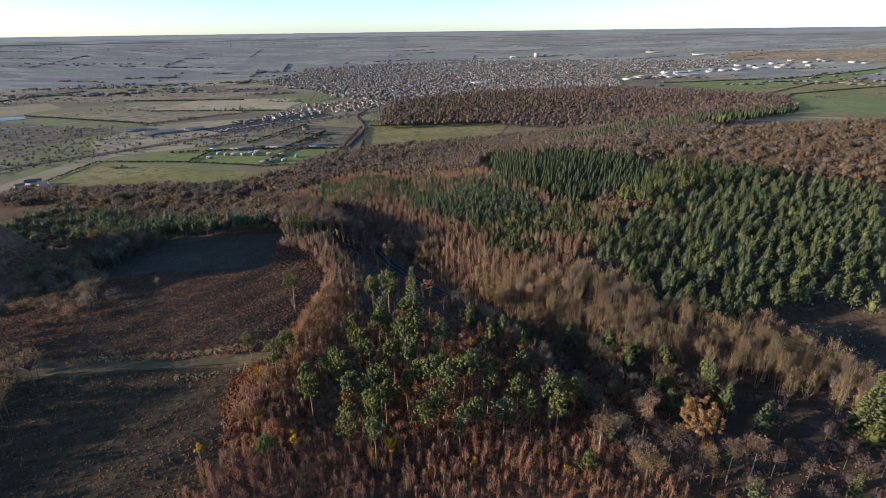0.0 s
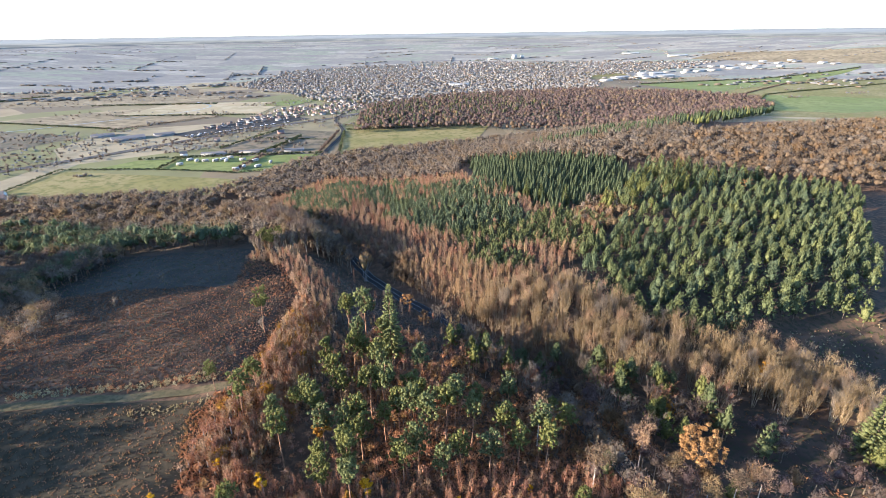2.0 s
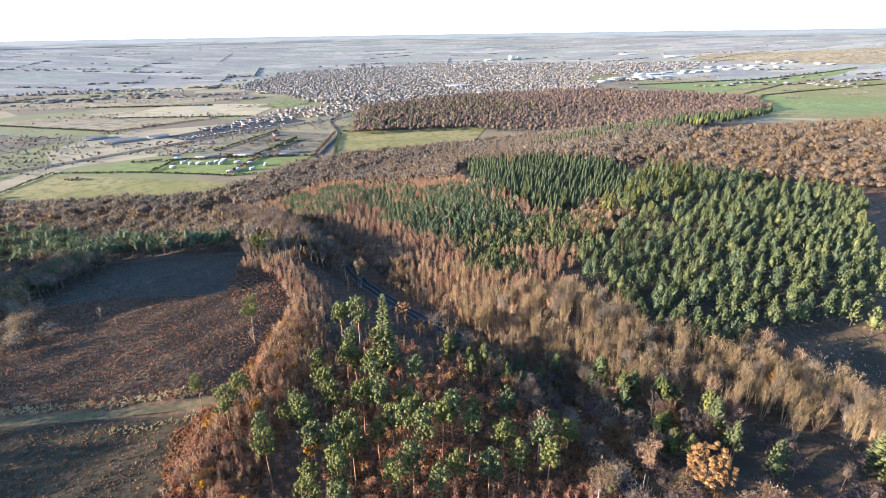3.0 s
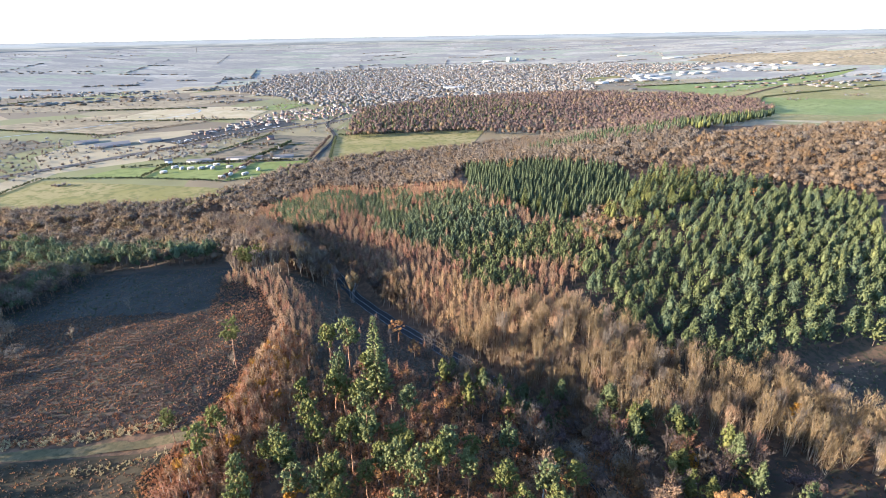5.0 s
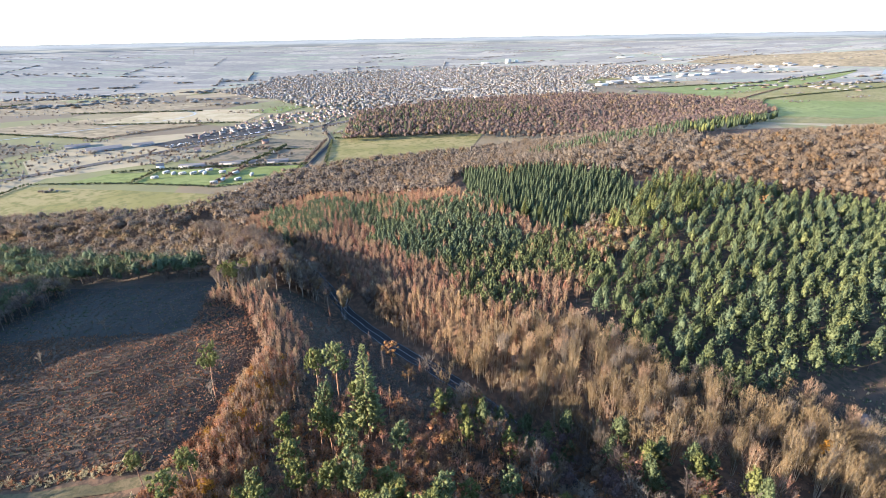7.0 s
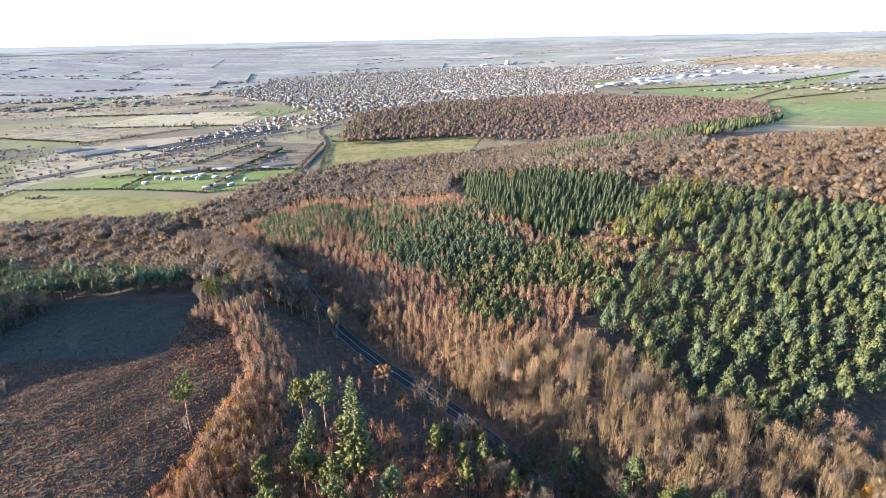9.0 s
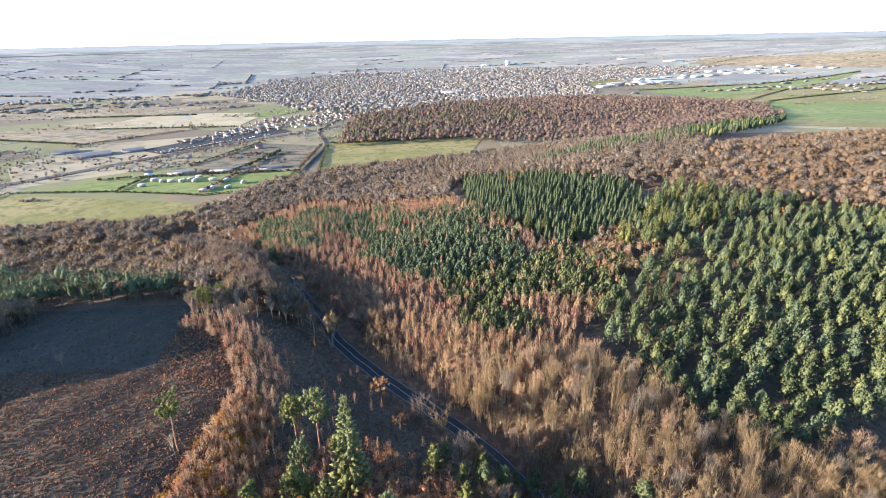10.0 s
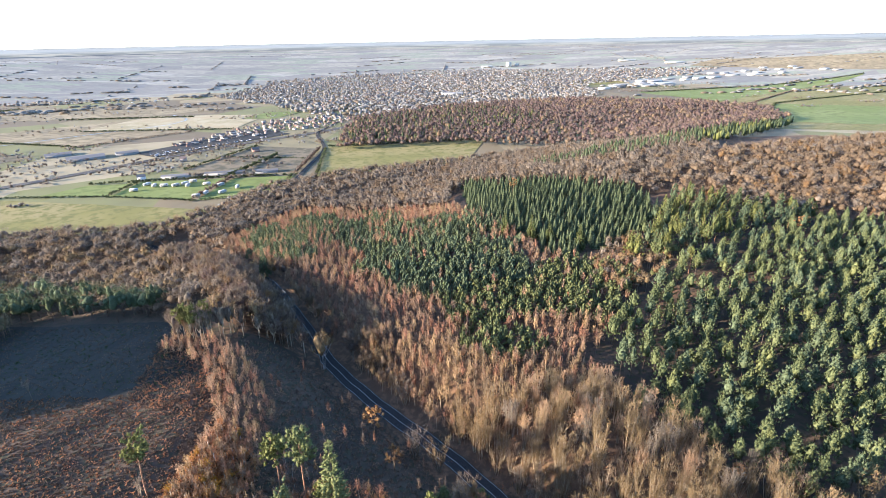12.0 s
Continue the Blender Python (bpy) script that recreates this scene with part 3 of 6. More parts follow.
# ---- trees ----
def pine_young(seed, h=15.0, wide=3.4, boughs=36, bristle=14, tuft=0.65, lo=0.22):
    """A full-crowned pine: pointed tufts of needles stand out and up from a rounded cone."""
    rng = np.random.default_rng(seed)
    tr, cr = Soup(), Soup()
    lean = rng.normal(0, 0.25, 2)
    tr.tube([(0, 0, -0.5), (lean[0] * 0.4, lean[1] * 0.4, h * 0.5), (lean[0], lean[1], h * 0.9)], (0.17, 0.11, 0.03), 4)
    n = boughs
    f = ((np.arange(n) + 0.5) / n) ** 0.85
    rad = wide * np.clip(1 - f ** 1.5, 0.02, 1) ** 0.75 * rng.uniform(0.6, 1.12, n)
    a = np.arange(n) * 2.4 + rng.uniform(0, 1.0, n)
    z = h * (lo + (0.93 - lo) * f) + rng.normal(0, 0.25, n)
    c = np.stack([np.cos(a) * rad * 0.8 + lean[0] * f, np.sin(a) * rad * 0.8 + lean[1] * f, z], 1)
    d = np.stack([np.cos(a) * (1 - f) * 0.9, np.sin(a) * (1 - f) * 0.9, 0.75 + 0.5 * f], 1)
    big = wide * 0.8 / n ** 0.5 * rng.uniform(0.7, 1.25, n)
    cr.tufts(rng, c, d, big, big * 1.7, bristle, tuft, tuft * 0.3)
    cr.dome(rng, (lean[0] * 0.5, lean[1] * 0.5, h * (lo + 0.3)), (wide * 0.6, wide * 0.6, h * 0.27), 6, tuft, 0.2, 0.4, 0, 0.1, 0.7, 0.9, False)
    return tr, cr


def pine_old(seed, h=20.0, boughs=68, bristle=15):
    """A tall pine: a long bare stem, then an irregular high crown of clustered tufts."""
    rng = np.random.default_rng(seed)
    tr, cr = Soup(), Soup()
    bend = rng.normal(0, 0.5, 2)
    zs = np.linspace(0, 1, 6)
    path = np.stack([bend[0] * zs ** 2 + 0.15 * np.sin(zs * 7 + seed), bend[1] * zs ** 2, -0.6 + zs * h * 0.94], 1)
    tr.tube(path, np.interp(zs, [0, 1], [0.25, 0.08]), 6)
    lo = rng.uniform(0.5, 0.62)
    m = boughs // 4
    f = np.sort(rng.uniform(0.05, 1, m))
    z = h * (lo + (0.92 - lo) * f)
    rad = (0.4 + 1.9 * np.sin(np.pi * (0.25 + 0.62 * f))) * rng.uniform(0.35, 1.05, m)
    a = np.arange(m) * 2.4 + rng.uniform(0, 1.5, m)
    mid = np.stack([np.cos(a) * rad, np.sin(a) * rad, z], 1)
    mid[:, 0] += np.interp(z, path[:, 2], path[:, 0])
    mid[:, 1] += np.interp(z, path[:, 2], path[:, 1])
    for q in mid:
        zb = q[2] - rng.uniform(0.3, 1.4)
        b = (np.interp(zb, path[:, 2], path[:, 0]), np.interp(zb, path[:, 2], path[:, 1]), zb)
        cr.tube([b, q], (0.07, 0.03), 3, 1)
    for _ in range(4):
        zb, an = rng.uniform(0.3, lo) * h, rng.uniform(0, 7)
        b = np.array([np.interp(zb, path[:, 2], path[:, 0]), np.interp(zb, path[:, 2], path[:, 1]), zb])
        cr.tube([b, b + (math.cos(an) * 1.1, math.sin(an) * 1.1, 0.25)], (0.045, 0.015), 3, 1)
    c = np.repeat(mid, 6, 0) + rng.normal(size=(6 * m, 3)) * (0.75, 0.75, 0.45)
    d = (c - np.repeat(mid, 6, 0)) * (0.8, 0.8, 0.4) + np.array([0, 0, 0.9])
    big = rng.uniform(0.42, 0.7, len(c))
    cr.tufts(rng, c, d, big, big * 1.2, bristle, 0.62, 0.16)
    return tr, cr


def spruce(seed, h=9.8, r0=5.0):
    """A conical spruce: a dense pointed crown of short drooping sprays."""
    rng = np.random.default_rng(seed)
    tr, cr = Soup(), Soup()
    tr.tube([(0, 0, -0.5), (0, 0, h * 0.5), (0, 0, h * 0.97)], (0.18, 0.11, 0.02), 4)
    tiers = max(6, int(h * 0.55))
    for i in range(tiers):
        f = i / tiers
        z, r = h * (0.08 + 0.8 * f), r0 * (1 - f) ** 0.9 * 0.45 + 0.1
        n = 7
        a = np.arange(n) * 6.283 / n + rng.uniform(0, 1)
        rr = r * rng.uniform(0.75, 1.15, n)
        ring = np.stack([np.cos(a) * rr, np.sin(a) * rr, z - 0.1 * r + rng.normal(0, 0.15, n)], 1)
        cr.add(np.concatenate([ring, [(0, 0, z + h * 1.44 / tiers)]]), [(k, (k + 1) % n, n) for k in range(n)])
        k = max(12, int((20 + 1.4 * h) * (1 - f)))
        a = rng.uniform(0, 6.283, k)
        q = r * rng.uniform(0.4, 1.15, k)
        p = np.stack([np.cos(a) * q, np.sin(a) * q, z + h * 1.2 / tiers * (1 - q / (r + 0.1)) + rng.normal(0, 0.15, k)], 1)
        cr.blades(rng, p, np.stack([np.cos(a), np.sin(a), np.full(k, 0.1)], 1), (0.25 * r0 * (1 - f) + 0.25), 0.3, 1, 0.3)
    cr.blades(rng, np.array([[0, 0, h * 0.92]]), np.array([[0, 0, 1.0]]), h * 0.1, 0.25, 3, 0.1)
    return tr, cr


def slim(seed, h=9.0, width=1.25, k=62, blade=0.8, stems=1, lo=0.22, bw=0.2):
    """A slender larch or birch: a soft upright plume of fine twigs round a thin stem."""
    rng = np.random.default_rng(seed)
    tr, cr = Soup(), Soup()
    for s in range(stems):
        o = rng.normal(0, 0.35, 2) * (stems > 1)
        t = rng.normal(0, 0.35, 2) + o * 2.0
        tr.tube([(o[0], o[1], -0.4), (o[0] + t[0] * 0.4, o[1] + t[1] * 0.4, h * 0.55), (o[0] + t[0], o[1] + t[1], h * 0.97)], (0.0095 * h, 0.007 * h, 0.015), 4)
        zc, half = h * (lo + 0.5 * (0.98 - lo)), h * (0.98 - lo) * 0.5
        cr.dome(rng, (o[0] + t[0] * zc / h, o[1] + t[1] * zc / h, zc), (width * 0.78, width * 0.78, half), 3 * k // stems, blade, bw, 1.5, 0, 0.1, 0.62, 0.32, False)
    return tr, cr



def spruce_tall(seed, h=28.0, r=4.2):
    """A tall spruce: whorls of drooping boughs, each a row of needle tufts, round a straight stem."""
    rng = np.random.default_rng(seed)
    tr, cr = Soup(), Soup()
    tr.tube([(0, 0, -0.5), (0, 0, h * 0.5), (0, 0, h * 0.97)], (0.3, 0.18, 0.03), 6)
    for i in range(int(h / 1.15)):
        f = (i + 0.5) / int(h / 1.15)
        reach = r * (1 - f) ** 0.85 + 0.15
        n = 4 + int(5 * (1 - f))
        a = i * 1.1 + np.arange(n) * 6.283 / n + rng.normal(0, 0.15, n)
        for q in (0.5, 0.95):
            rr = reach * q * rng.uniform(0.75, 1.12, n)
            c = np.stack([np.cos(a) * rr, np.sin(a) * rr, h * (0.1 + 0.88 * f) - 0.22 * rr + rng.normal(0, 0.12, n)], 1)
            big = (0.24 + 0.16 * reach) * rng.uniform(0.8, 1.2, n)
            cr.tufts(rng, c, np.stack([np.cos(a), np.sin(a), np.full(n, 0.25)], 1), big * 0.8, big * 1.6, 9, 0.5, 0.15)
    cr.blades(rng, np.array([[0, 0, h * 0.94]]), np.array([[0, 0, 1.0]]), h * 0.06, 0.25, 4, 0.1)
    return tr, cr


def coppice(seed, h=13.0, spread=2.7, stems=8, twigs=30, tw=0.065, tl=1.45):
    """A leafless many-stemmed tree: straight thin poles fan out and end in a broom of fine twigs."""
    rng = np.random.default_rng(seed)
    tr, cr = Soup(), Soup()
    for s in range(stems):
        a = s * 6.283 / stems + rng.uniform(-0.4, 0.4)
        q = spread * rng.uniform(0.35, 1.0)
        top = np.array([math.cos(a) * q, math.sin(a) * q, h * (1 - 0.16 * (q / spread) ** 2) * rng.uniform(0.86, 1.0)])
        foot = np.array([math.cos(a) * 0.3, math.sin(a) * 0.3, -0.5])
        mid = foot * 0.5 + top * 0.5 + (rng.normal(0, 0.2), rng.normal(0, 0.2), h * 0.03)
        (tr if s < 3 else cr).tube([foot, mid, top], (0.1, 0.07, 0.02), 3, 0 if s < 3 else 1)
        f = rng.uniform(0.3, 1.0, twigs)
        at = np.where((f < 0.5)[:, None], foot + (mid - foot) * f[:, None] * 2, mid + (top - mid) * (f[:, None] * 2 - 1))
        at = at + rng.normal(size=(twigs, 3)) * (0.42, 0.42, 0.25) * (0.4 + 0.8 * f[:, None])
        d = np.stack([np.full(twigs, math.cos(a) * 0.22), np.full(twigs, math.sin(a) * 0.22), np.full(twigs, 0.9)], 1)
        cr.blades(rng, at, d, tl, tw, 5, 0.26, 0, np.tile((math.cos(a), math.sin(a), 0.3), (twigs, 1)))
    return tr, cr


def bare_tree(seed, h=14.0, spread=2.6, stems=2, limbs=7, twigs=9, tw=0.075, tl=1.7, mass=0.0):
    """A leafless broadleaf: stems fork into rising limbs, branches and a haze of twigs."""
    rng = np.random.default_rng(seed)
    tr, cr = Soup(), Soup()
    tips, dirs = [], []
    for s in range(stems):
        o = rng.normal(0, 0.4, 2) * (stems > 1)
        fork = np.array([o[0] * 1.8, o[1] * 1.8, h * rng.uniform(0.3, 0.45)])
        tr.tube([(o[0], o[1], -0.5), fork], (0.17 / stems ** 0.4, 0.11 / stems ** 0.4), 4)
        for i in range(max(3, limbs // stems)):
            a = rng.uniform(0, 6.3)
            q = spread * rng.uniform(0.15, 1)
            top = fork + (math.cos(a) * q, math.sin(a) * q, (h - fork[2]) * (0.9 - 0.4 * (q / spread) ** 2) * rng.uniform(0.85, 1.0))
            mid = fork + (top - fork) * (0.62, 0.62, 0.45) + rng.normal(0, 0.15, 3)
            cr.tube([fork, mid, top], (0.1, 0.075, 0.035), 3, 1)
            for j in range(4):
                b0 = mid + (top - mid) * rng.uniform(0.1, 1)
                a2 = a + rng.normal(0, 1.1)
                b1 = b0 + (math.cos(a2) * rng.uniform(0.4, 1.3), math.sin(a2) * rng.uniform(0.4, 1.3), rng.uniform(0.5, 1.4))
                tips += [b0, b0 * 0.5 + b1 * 0.5, b1]
                dirs += [b1 - b0, b1 - b0, b1 - b0]
    tips, dirs = np.array(tips), np.array(dirs)
    dirs /= np.linalg.norm(dirs, axis=1)[:, None]
    out = tips - np.array([0, 0, h * 0.42])
    out /= np.linalg.norm(out, axis=1)[:, None]
    dirs = 0.75 * dirs + 0.55 * out + np.array([0, 0, 0.2])
    cr.blades(rng, tips, dirs, tl, tw, twigs, 0.38)
    if mass:
        cr.dome(rng, (0, 0, h * 0.64), (spread * mass, spread * mass, h * 0.3), 20, tl * 0.6, tw, 0.5, 0, 0.2)
    return tr, cr


def leafy(seed, h=12.0, r=3.6, n=24, bristle=26, leaf=0.6, lo=0.3, core=1.0):
    """A broad crown that still holds its leaves."""
    rng = np.random.default_rng(seed)
    tr, cr = Soup(), Soup()
    tr.tube([(0, 0, -0.5), (0.2, 0.1, h * 0.3), (0.1, 0.3, h * 0.6)], (0.3, 0.2, 0.1), 6)
    d = rng.normal(size=(n, 3))
    d[:, 2] = np.abs(d[:, 2]) - 0.35
    d /= np.linalg.norm(d, axis=1)[:, None]
    rad = rng.uniform(0.5, 1.0, n)[:, None]
    mid = np.array([0, 0, h * (lo * 0.55 + 0.45)])
    c = mid + d * rad * (r * 0.8, r * 0.8, h * (1 - lo) * 0.46)
    for q in c[::4]:
        cr.tube([(0.1, 0.2, h * 0.3), q * 0.5 + np.array([0, 0, h * 0.2]), q], (0.1, 0.06, 0.02), 3, 1)
    cr.lumps(rng, c, r * 1.1 / n ** 0.5 * rng.uniform(0.7, 1.2, (n, 1)) * np.array([1, 1, 0.8]), bristle, leaf, leaf * 0.5, 0.2, 0, core)
    return tr, cr


def far_crown(seed, h=13.0, r=3.4, n=2, bristle=30, size=0.9, cone=False, fine=True, core=0.5):
    """A woodland tree seen from far off: one rounded mass with smaller ones leaning out of it, softened by fine twigs."""
    rng = np.random.default_rng(seed)
    tr, cr = Soup(), Soup()
    tr.tube([(0, 0, -0.5), (0, 0, h * 0.5)], (0.25, 0.1), 3)
    if cone:
        cr.dome(rng, (0, 0, h * 0.55), (r * 0.8, r * 0.8, h * 0.44), bristle, size * 0.7, size * 0.3, 0.2, 0, 0.12, 0.85, 0.85, fine)
    else:
        q, k = rng.uniform(0.85, 1.1), int(bristle * 1.3)
        cr.dome(rng, (0, 0, h * 0.6), (r * q, r * q, h * 0.35), k, size * 0.8, size * 0.27, 0.6, 0, 0.13, 0.15, core, fine)
        for i in range(n - 1):
            a = i * 2.4 + rng.uniform(0, 6)
            b = r * 0.55 * rng.uniform(0.8, 1.2)
            cr.dome(rng, (math.cos(a) * r * 0.65, math.sin(a) * r * 0.65, h * rng.uniform(0.55, 0.74)), (b, b, b * 0.95), k // 3, size * 0.8, size * 0.27, 0.6, 0, 0.1, 0.1, core, False)
    return tr, cr


def stand(name, variants, pts, label, category, group, seed, size=(0.85, 1.15), limit=300, near=(20, 90), sink=0.0):
    """Plants trees at pts. variants: (trunk, crown, bark, leaf, label or "").
    The ones nearest to the spot near are things of their own, the rest one object."""
    rng = np.random.default_rng(seed)
    pts = np.asarray(pts)
    if not len(pts):
        return
    order = np.argsort(np.hypot(pts[:, 0] - near[0], pts[:, 1] - near[1]))
    pts = pts[order]
    pick, turn = rng.integers(0, len(variants), len(pts)), rng.uniform(0, 6.283, len(pts))
    sx, sz = rng.uniform(*size, len(pts)), rng.uniform(*size, len(pts))
    z = ground(pts[:, 0], pts[:, 1]) - sink
    made = {}
    rest = Soup()
    mats = [m for v in variants for m in (v[2], v[3])]
    flat = [(v[0].arrays(), v[1].arrays()) for v in variants]
    for i, (x, y) in enumerate(pts):
        k = int(pick[i])
        if i < limit:
            m = Matrix.Translation((x, y, float(z[i]))) @ Matrix.Rotation(turn[i], 4, "Z") @ Matrix.Diagonal((sx[i], sx[i], sz[i], 1))
            if k in made:
                ob = made[k].copy()
                scene.collection.objects.link(ob)
                for c in made[k].children:
                    cc = c.copy()
                    scene.collection.objects.link(cc)
                    cc.parent = ob
                ob.matrix_basis = m
            else:
                ob = made[k] = new(name)
                part("trunk", variants[k][0], variants[k][2], ob)
                part("crown", variants[k][1], [variants[k][3], variants[k][2]], ob, "", True)
                ob.matrix_basis = m
                tagged(ob, variants[k][4] or label, category, group)
        else:
            rest.put(flat[k][0], x, y, z[i], turn[i], sx[i], sz[i], 2 * k)
            rest.put(flat[k][1], x, y, z[i], turn[i], sx[i], sz[i], 2 * k + 1 - flat[k][1][2])
    if rest.n:
        tagged(part(name + "_stand", rest, mats, None, "", True), label + ", dense stand", category, kind="stuff")


def kinds(make, seeds, bark, leaves, labels=None, **kw):
    out = []
    for i, s in enumerate(seeds):
        t, c = make(s, **kw)
        j = i % len(leaves)
        out.append((t, c, bark, leaves[j], labels[j] if labels else ""))
    return out


OFF_ROAD = ((ROAD, 5.5),)
# pine plantation
PLANTATION = [(80, 254), (110, 288), (141, 314), (182, 338), (262, 366), (300, 340), (258, 285), (205, 208), (174, 190), (150, 188), (132, 183), (111, 170), (92, 184), (77, 209)]
pts = scatter(PLANTATION, 6.3, 3, 0.24, 0.95)
pts = pts[np.hypot(pts[:, 0] - 146, pts[:, 1] - 296) > 9]
stand("plantation_pine", kinds(pine_young, range(11, 19), BARK_DARK, [PINE, PINE_BLUE, PINE, PINE, PINE_OLIVE, PINE, PINE_BLUE, PINE], h=13.0, wide=3.5, boughs=38, bristle=11, tuft=0.62, lo=0.34), pts,
      "dense green young Scots pine in a plantation", "pine tree", "plantation pines", 5, (0.82, 1.12), 240, (110, 170))
UPPER = [(134, 352), (168, 398), (190, 424), (214, 396), (262, 376), (226, 358), (184, 344), (143, 322), (118, 330)]
stand("upper_pine", kinds(pine_young, range(21, 26), BARK_PINE, [PINE_TALL, PINE, PINE_BLUE], h=16.5, wide=4.2), scatter(UPPER, 8.0, 4, 0.25, 0.2),
      "broad dark green pine above the plantation", "pine tree", "upper pines", 6, (0.8, 1.15), 60, (150, 330))
# mixed young growth on the far slope
MIXED = [(-105, 350), (-129, 440), (-90, 510), (33, 455), (60, 410), (75, 345), (124, 319), (100, 285), (78, 252), (68, 243), (31, 243), (-8, 268), (-51, 296), (-80, 330)]
pts = scatter(MIXED, 3.6, 7, 0.28, 0.5, OFF_ROAD)
px, py = pts.T
wob = 9 * np.sin(px * 0.13 + py * 0.07) + 7 * np.sin(px * 0.05 - py * 0.17)
blue = np.hypot((px - 22) / 50, (py - 342) / 42) + wob / 60 < 1
olive = (np.hypot((px - 68) / 58, (py - 300) / 30) + wob / 60 < 1) & ~blue
olive |= np.hypot((px - 38) / 22, (py - 258) / 11) + wob / 60 < 1
green = np.hypot((px + 60) / 58, (py - 420) / 56) + wob / 40 < 0.95
green |= np.hypot((px - 28) / 46, (py - 400) / 28) < 1
rs = np.random.default_rng(77).uniform(0, 1, len(pts))
con = (blue & (rs < 0.93)) | (olive & (rs < 0.85)) | (green & (rs < 0.72))
stand("young_conifer", kinds(pine_young, range(31, 35), BARK_DARK, [PINE_BLUE, PINE_BLUE, PINE, PINE_BLUE], h=7.6, wide=2.6, boughs=13, bristle=6, tuft=0.5), pts[con & (blue | green)],
      "blue-green young conifer among larches", "conifer", "young conifers", 8, (0.8, 1.15), 80, (20, 250))
stand("young_pine", kinds(pine_young, range(41, 45), BARK_PINE, [PINE_OLIVE, PINE, PINE_OLIVE], h=7.4, wide=2.6, boughs=13, bristle=6, tuft=0.5), pts[con & ~(blue | green)],
      "yellow-green young pine among larches", "pine tree", "young pines", 9, (0.8, 1.15), 70, (60, 250))
stand("larch", kinds(slim, range(51, 57), BARK_GREY, [LARCH, BIRCH_RED, LARCH, LARCH_GOLD, LARCH, BIRCH_RED], h=8.6, width=2.7, k=36, bw=0.2, blade=1.0, lo=0.1), pts[~con],
      "slender pinkish-brown larch on the slope", "larch tree", "larches", 10, (0.75, 1.2), 70, (30, 240))
# spruce rows
SPRUCES = [(46, 398), (48, 470), (50, 545), (110, 500), (169, 447), (168, 400), (132, 356), (104, 346), (80, 342), (76, 372)]
pts = np.array(SPRUCES, float)
mid = pts.mean(0)
turned = lambda p, an: np.stack([math.cos(an) * p[:, 0] - math.sin(an) * p[:, 1], math.sin(an) * p[:, 0] + math.cos(an) * p[:, 1]], 1)
rows = scatter((turned(pts - mid, -0.6) * (1.45, 0.85)).tolist(), 5.7, 12, 0.2)
pts = turned(rows / (1.45, 0.85), 0.6) + mid
stand("spruce", kinds(spruce, range(61, 66), BARK_DARK, [SPRUCE]), pts,
      "dark green spruce in planted rows", "spruce tree", "spruces in rows", 13, (0.8, 1.15), 110, (85, 320))
stand("spruce", kinds(spruce_tall, (66, 67), BARK_DARK, [SPRUCE_LIT], h=15.0, r=3.0),
      [(86, 365), (77, 372), (62, 378), (100, 352)], "bright green broad spruce at the edge of the rows", "spruce tree", "spruces in rows", 14)
# birches below the larches
GOLDS = [(-22, 276), (-8, 270), (31, 245), (68, 241), (78, 216), (50, 208), (22, 214), (0, 236), (-16, 258)]
stand("birch", kinds(slim, range(71, 78), BARK_ASH, [LARCH, BIRCH_RED, LARCH_GOLD, LARCH, OAK_TAN, LARCH_GOLD, LARCH_GOLD], h=9.5, width=2.6, k=44, bw=0.17, blade=1.0, lo=0.12), scatter(GOLDS, 3.0, 15, 0.3, 0.2, OFF_ROAD),
      "russet birch with thin pale stem", "birch tree", "birches by the road", 16, (0.75, 1.2), 80)
# bare stand between road and plantation
BARE = [(12, 224), (73, 226), (94, 188), (111, 171), (124, 160), (138, 152), (143, 136), (126, 124), (108, 134), (84, 150), (54, 168), (34, 192)]
stand("bare_tree", kinds(coppice, range(81, 89), BARK_ASH, [TWIG, TWIG, TWIG_GREY, TWIG, LARCH, TWIG, OAK_TAN]), scatter(BARE, 4.9, 17, 0.3, 0.4, OFF_ROAD),
      "leafless many-stemmed tree with fine tan twigs", "bare tree", "bare trees", 18, (0.8, 1.15), 110, (60, 150))
# dark conifers and larches along the back of the rows
stand("back_conifer", kinds(far_crown, range(124, 128), BARK_DARK, [SPRUCE, PINE_BLUE, SPRUCE], h=13, r=3.2, bristle=40, size=1.0, cone=True, fine=False),
      scatter([(120, 590), (240, 640), (330, 640), (300, 600), (210, 560), (130, 555)], 6.5, 28, 0.35), "dark conifer behind the spruce rows", "conifer", "back conifers", 281, (0.7, 1.2), 30, (150, 560))
# oak wood
OAKS = [(212, 398), (188, 434), (230, 480), (300, 556), (420, 596), (560, 612), (600, 600), (500, 450), (390, 350), (330, 352), (268, 378)]
stand("oak", kinds(far_crown, range(91, 100), BARK_DARK, [OAK_TAN, OAK_TAN, TWIG_GREY, OAK_TAN, OAK_TAN, OAK, OAK_TAN, TWIG_GREY, OAK_TAN], h=12.0, r=4.6, n=2, bristle=62, size=1.2, fine=False), scatter(OAKS, 6.9, 19, 0.32),
      "brown-leaved oak in a closed wood", "oak tree", "oaks in the wood", 20, (0.8, 1.25), 90, (220, 350))
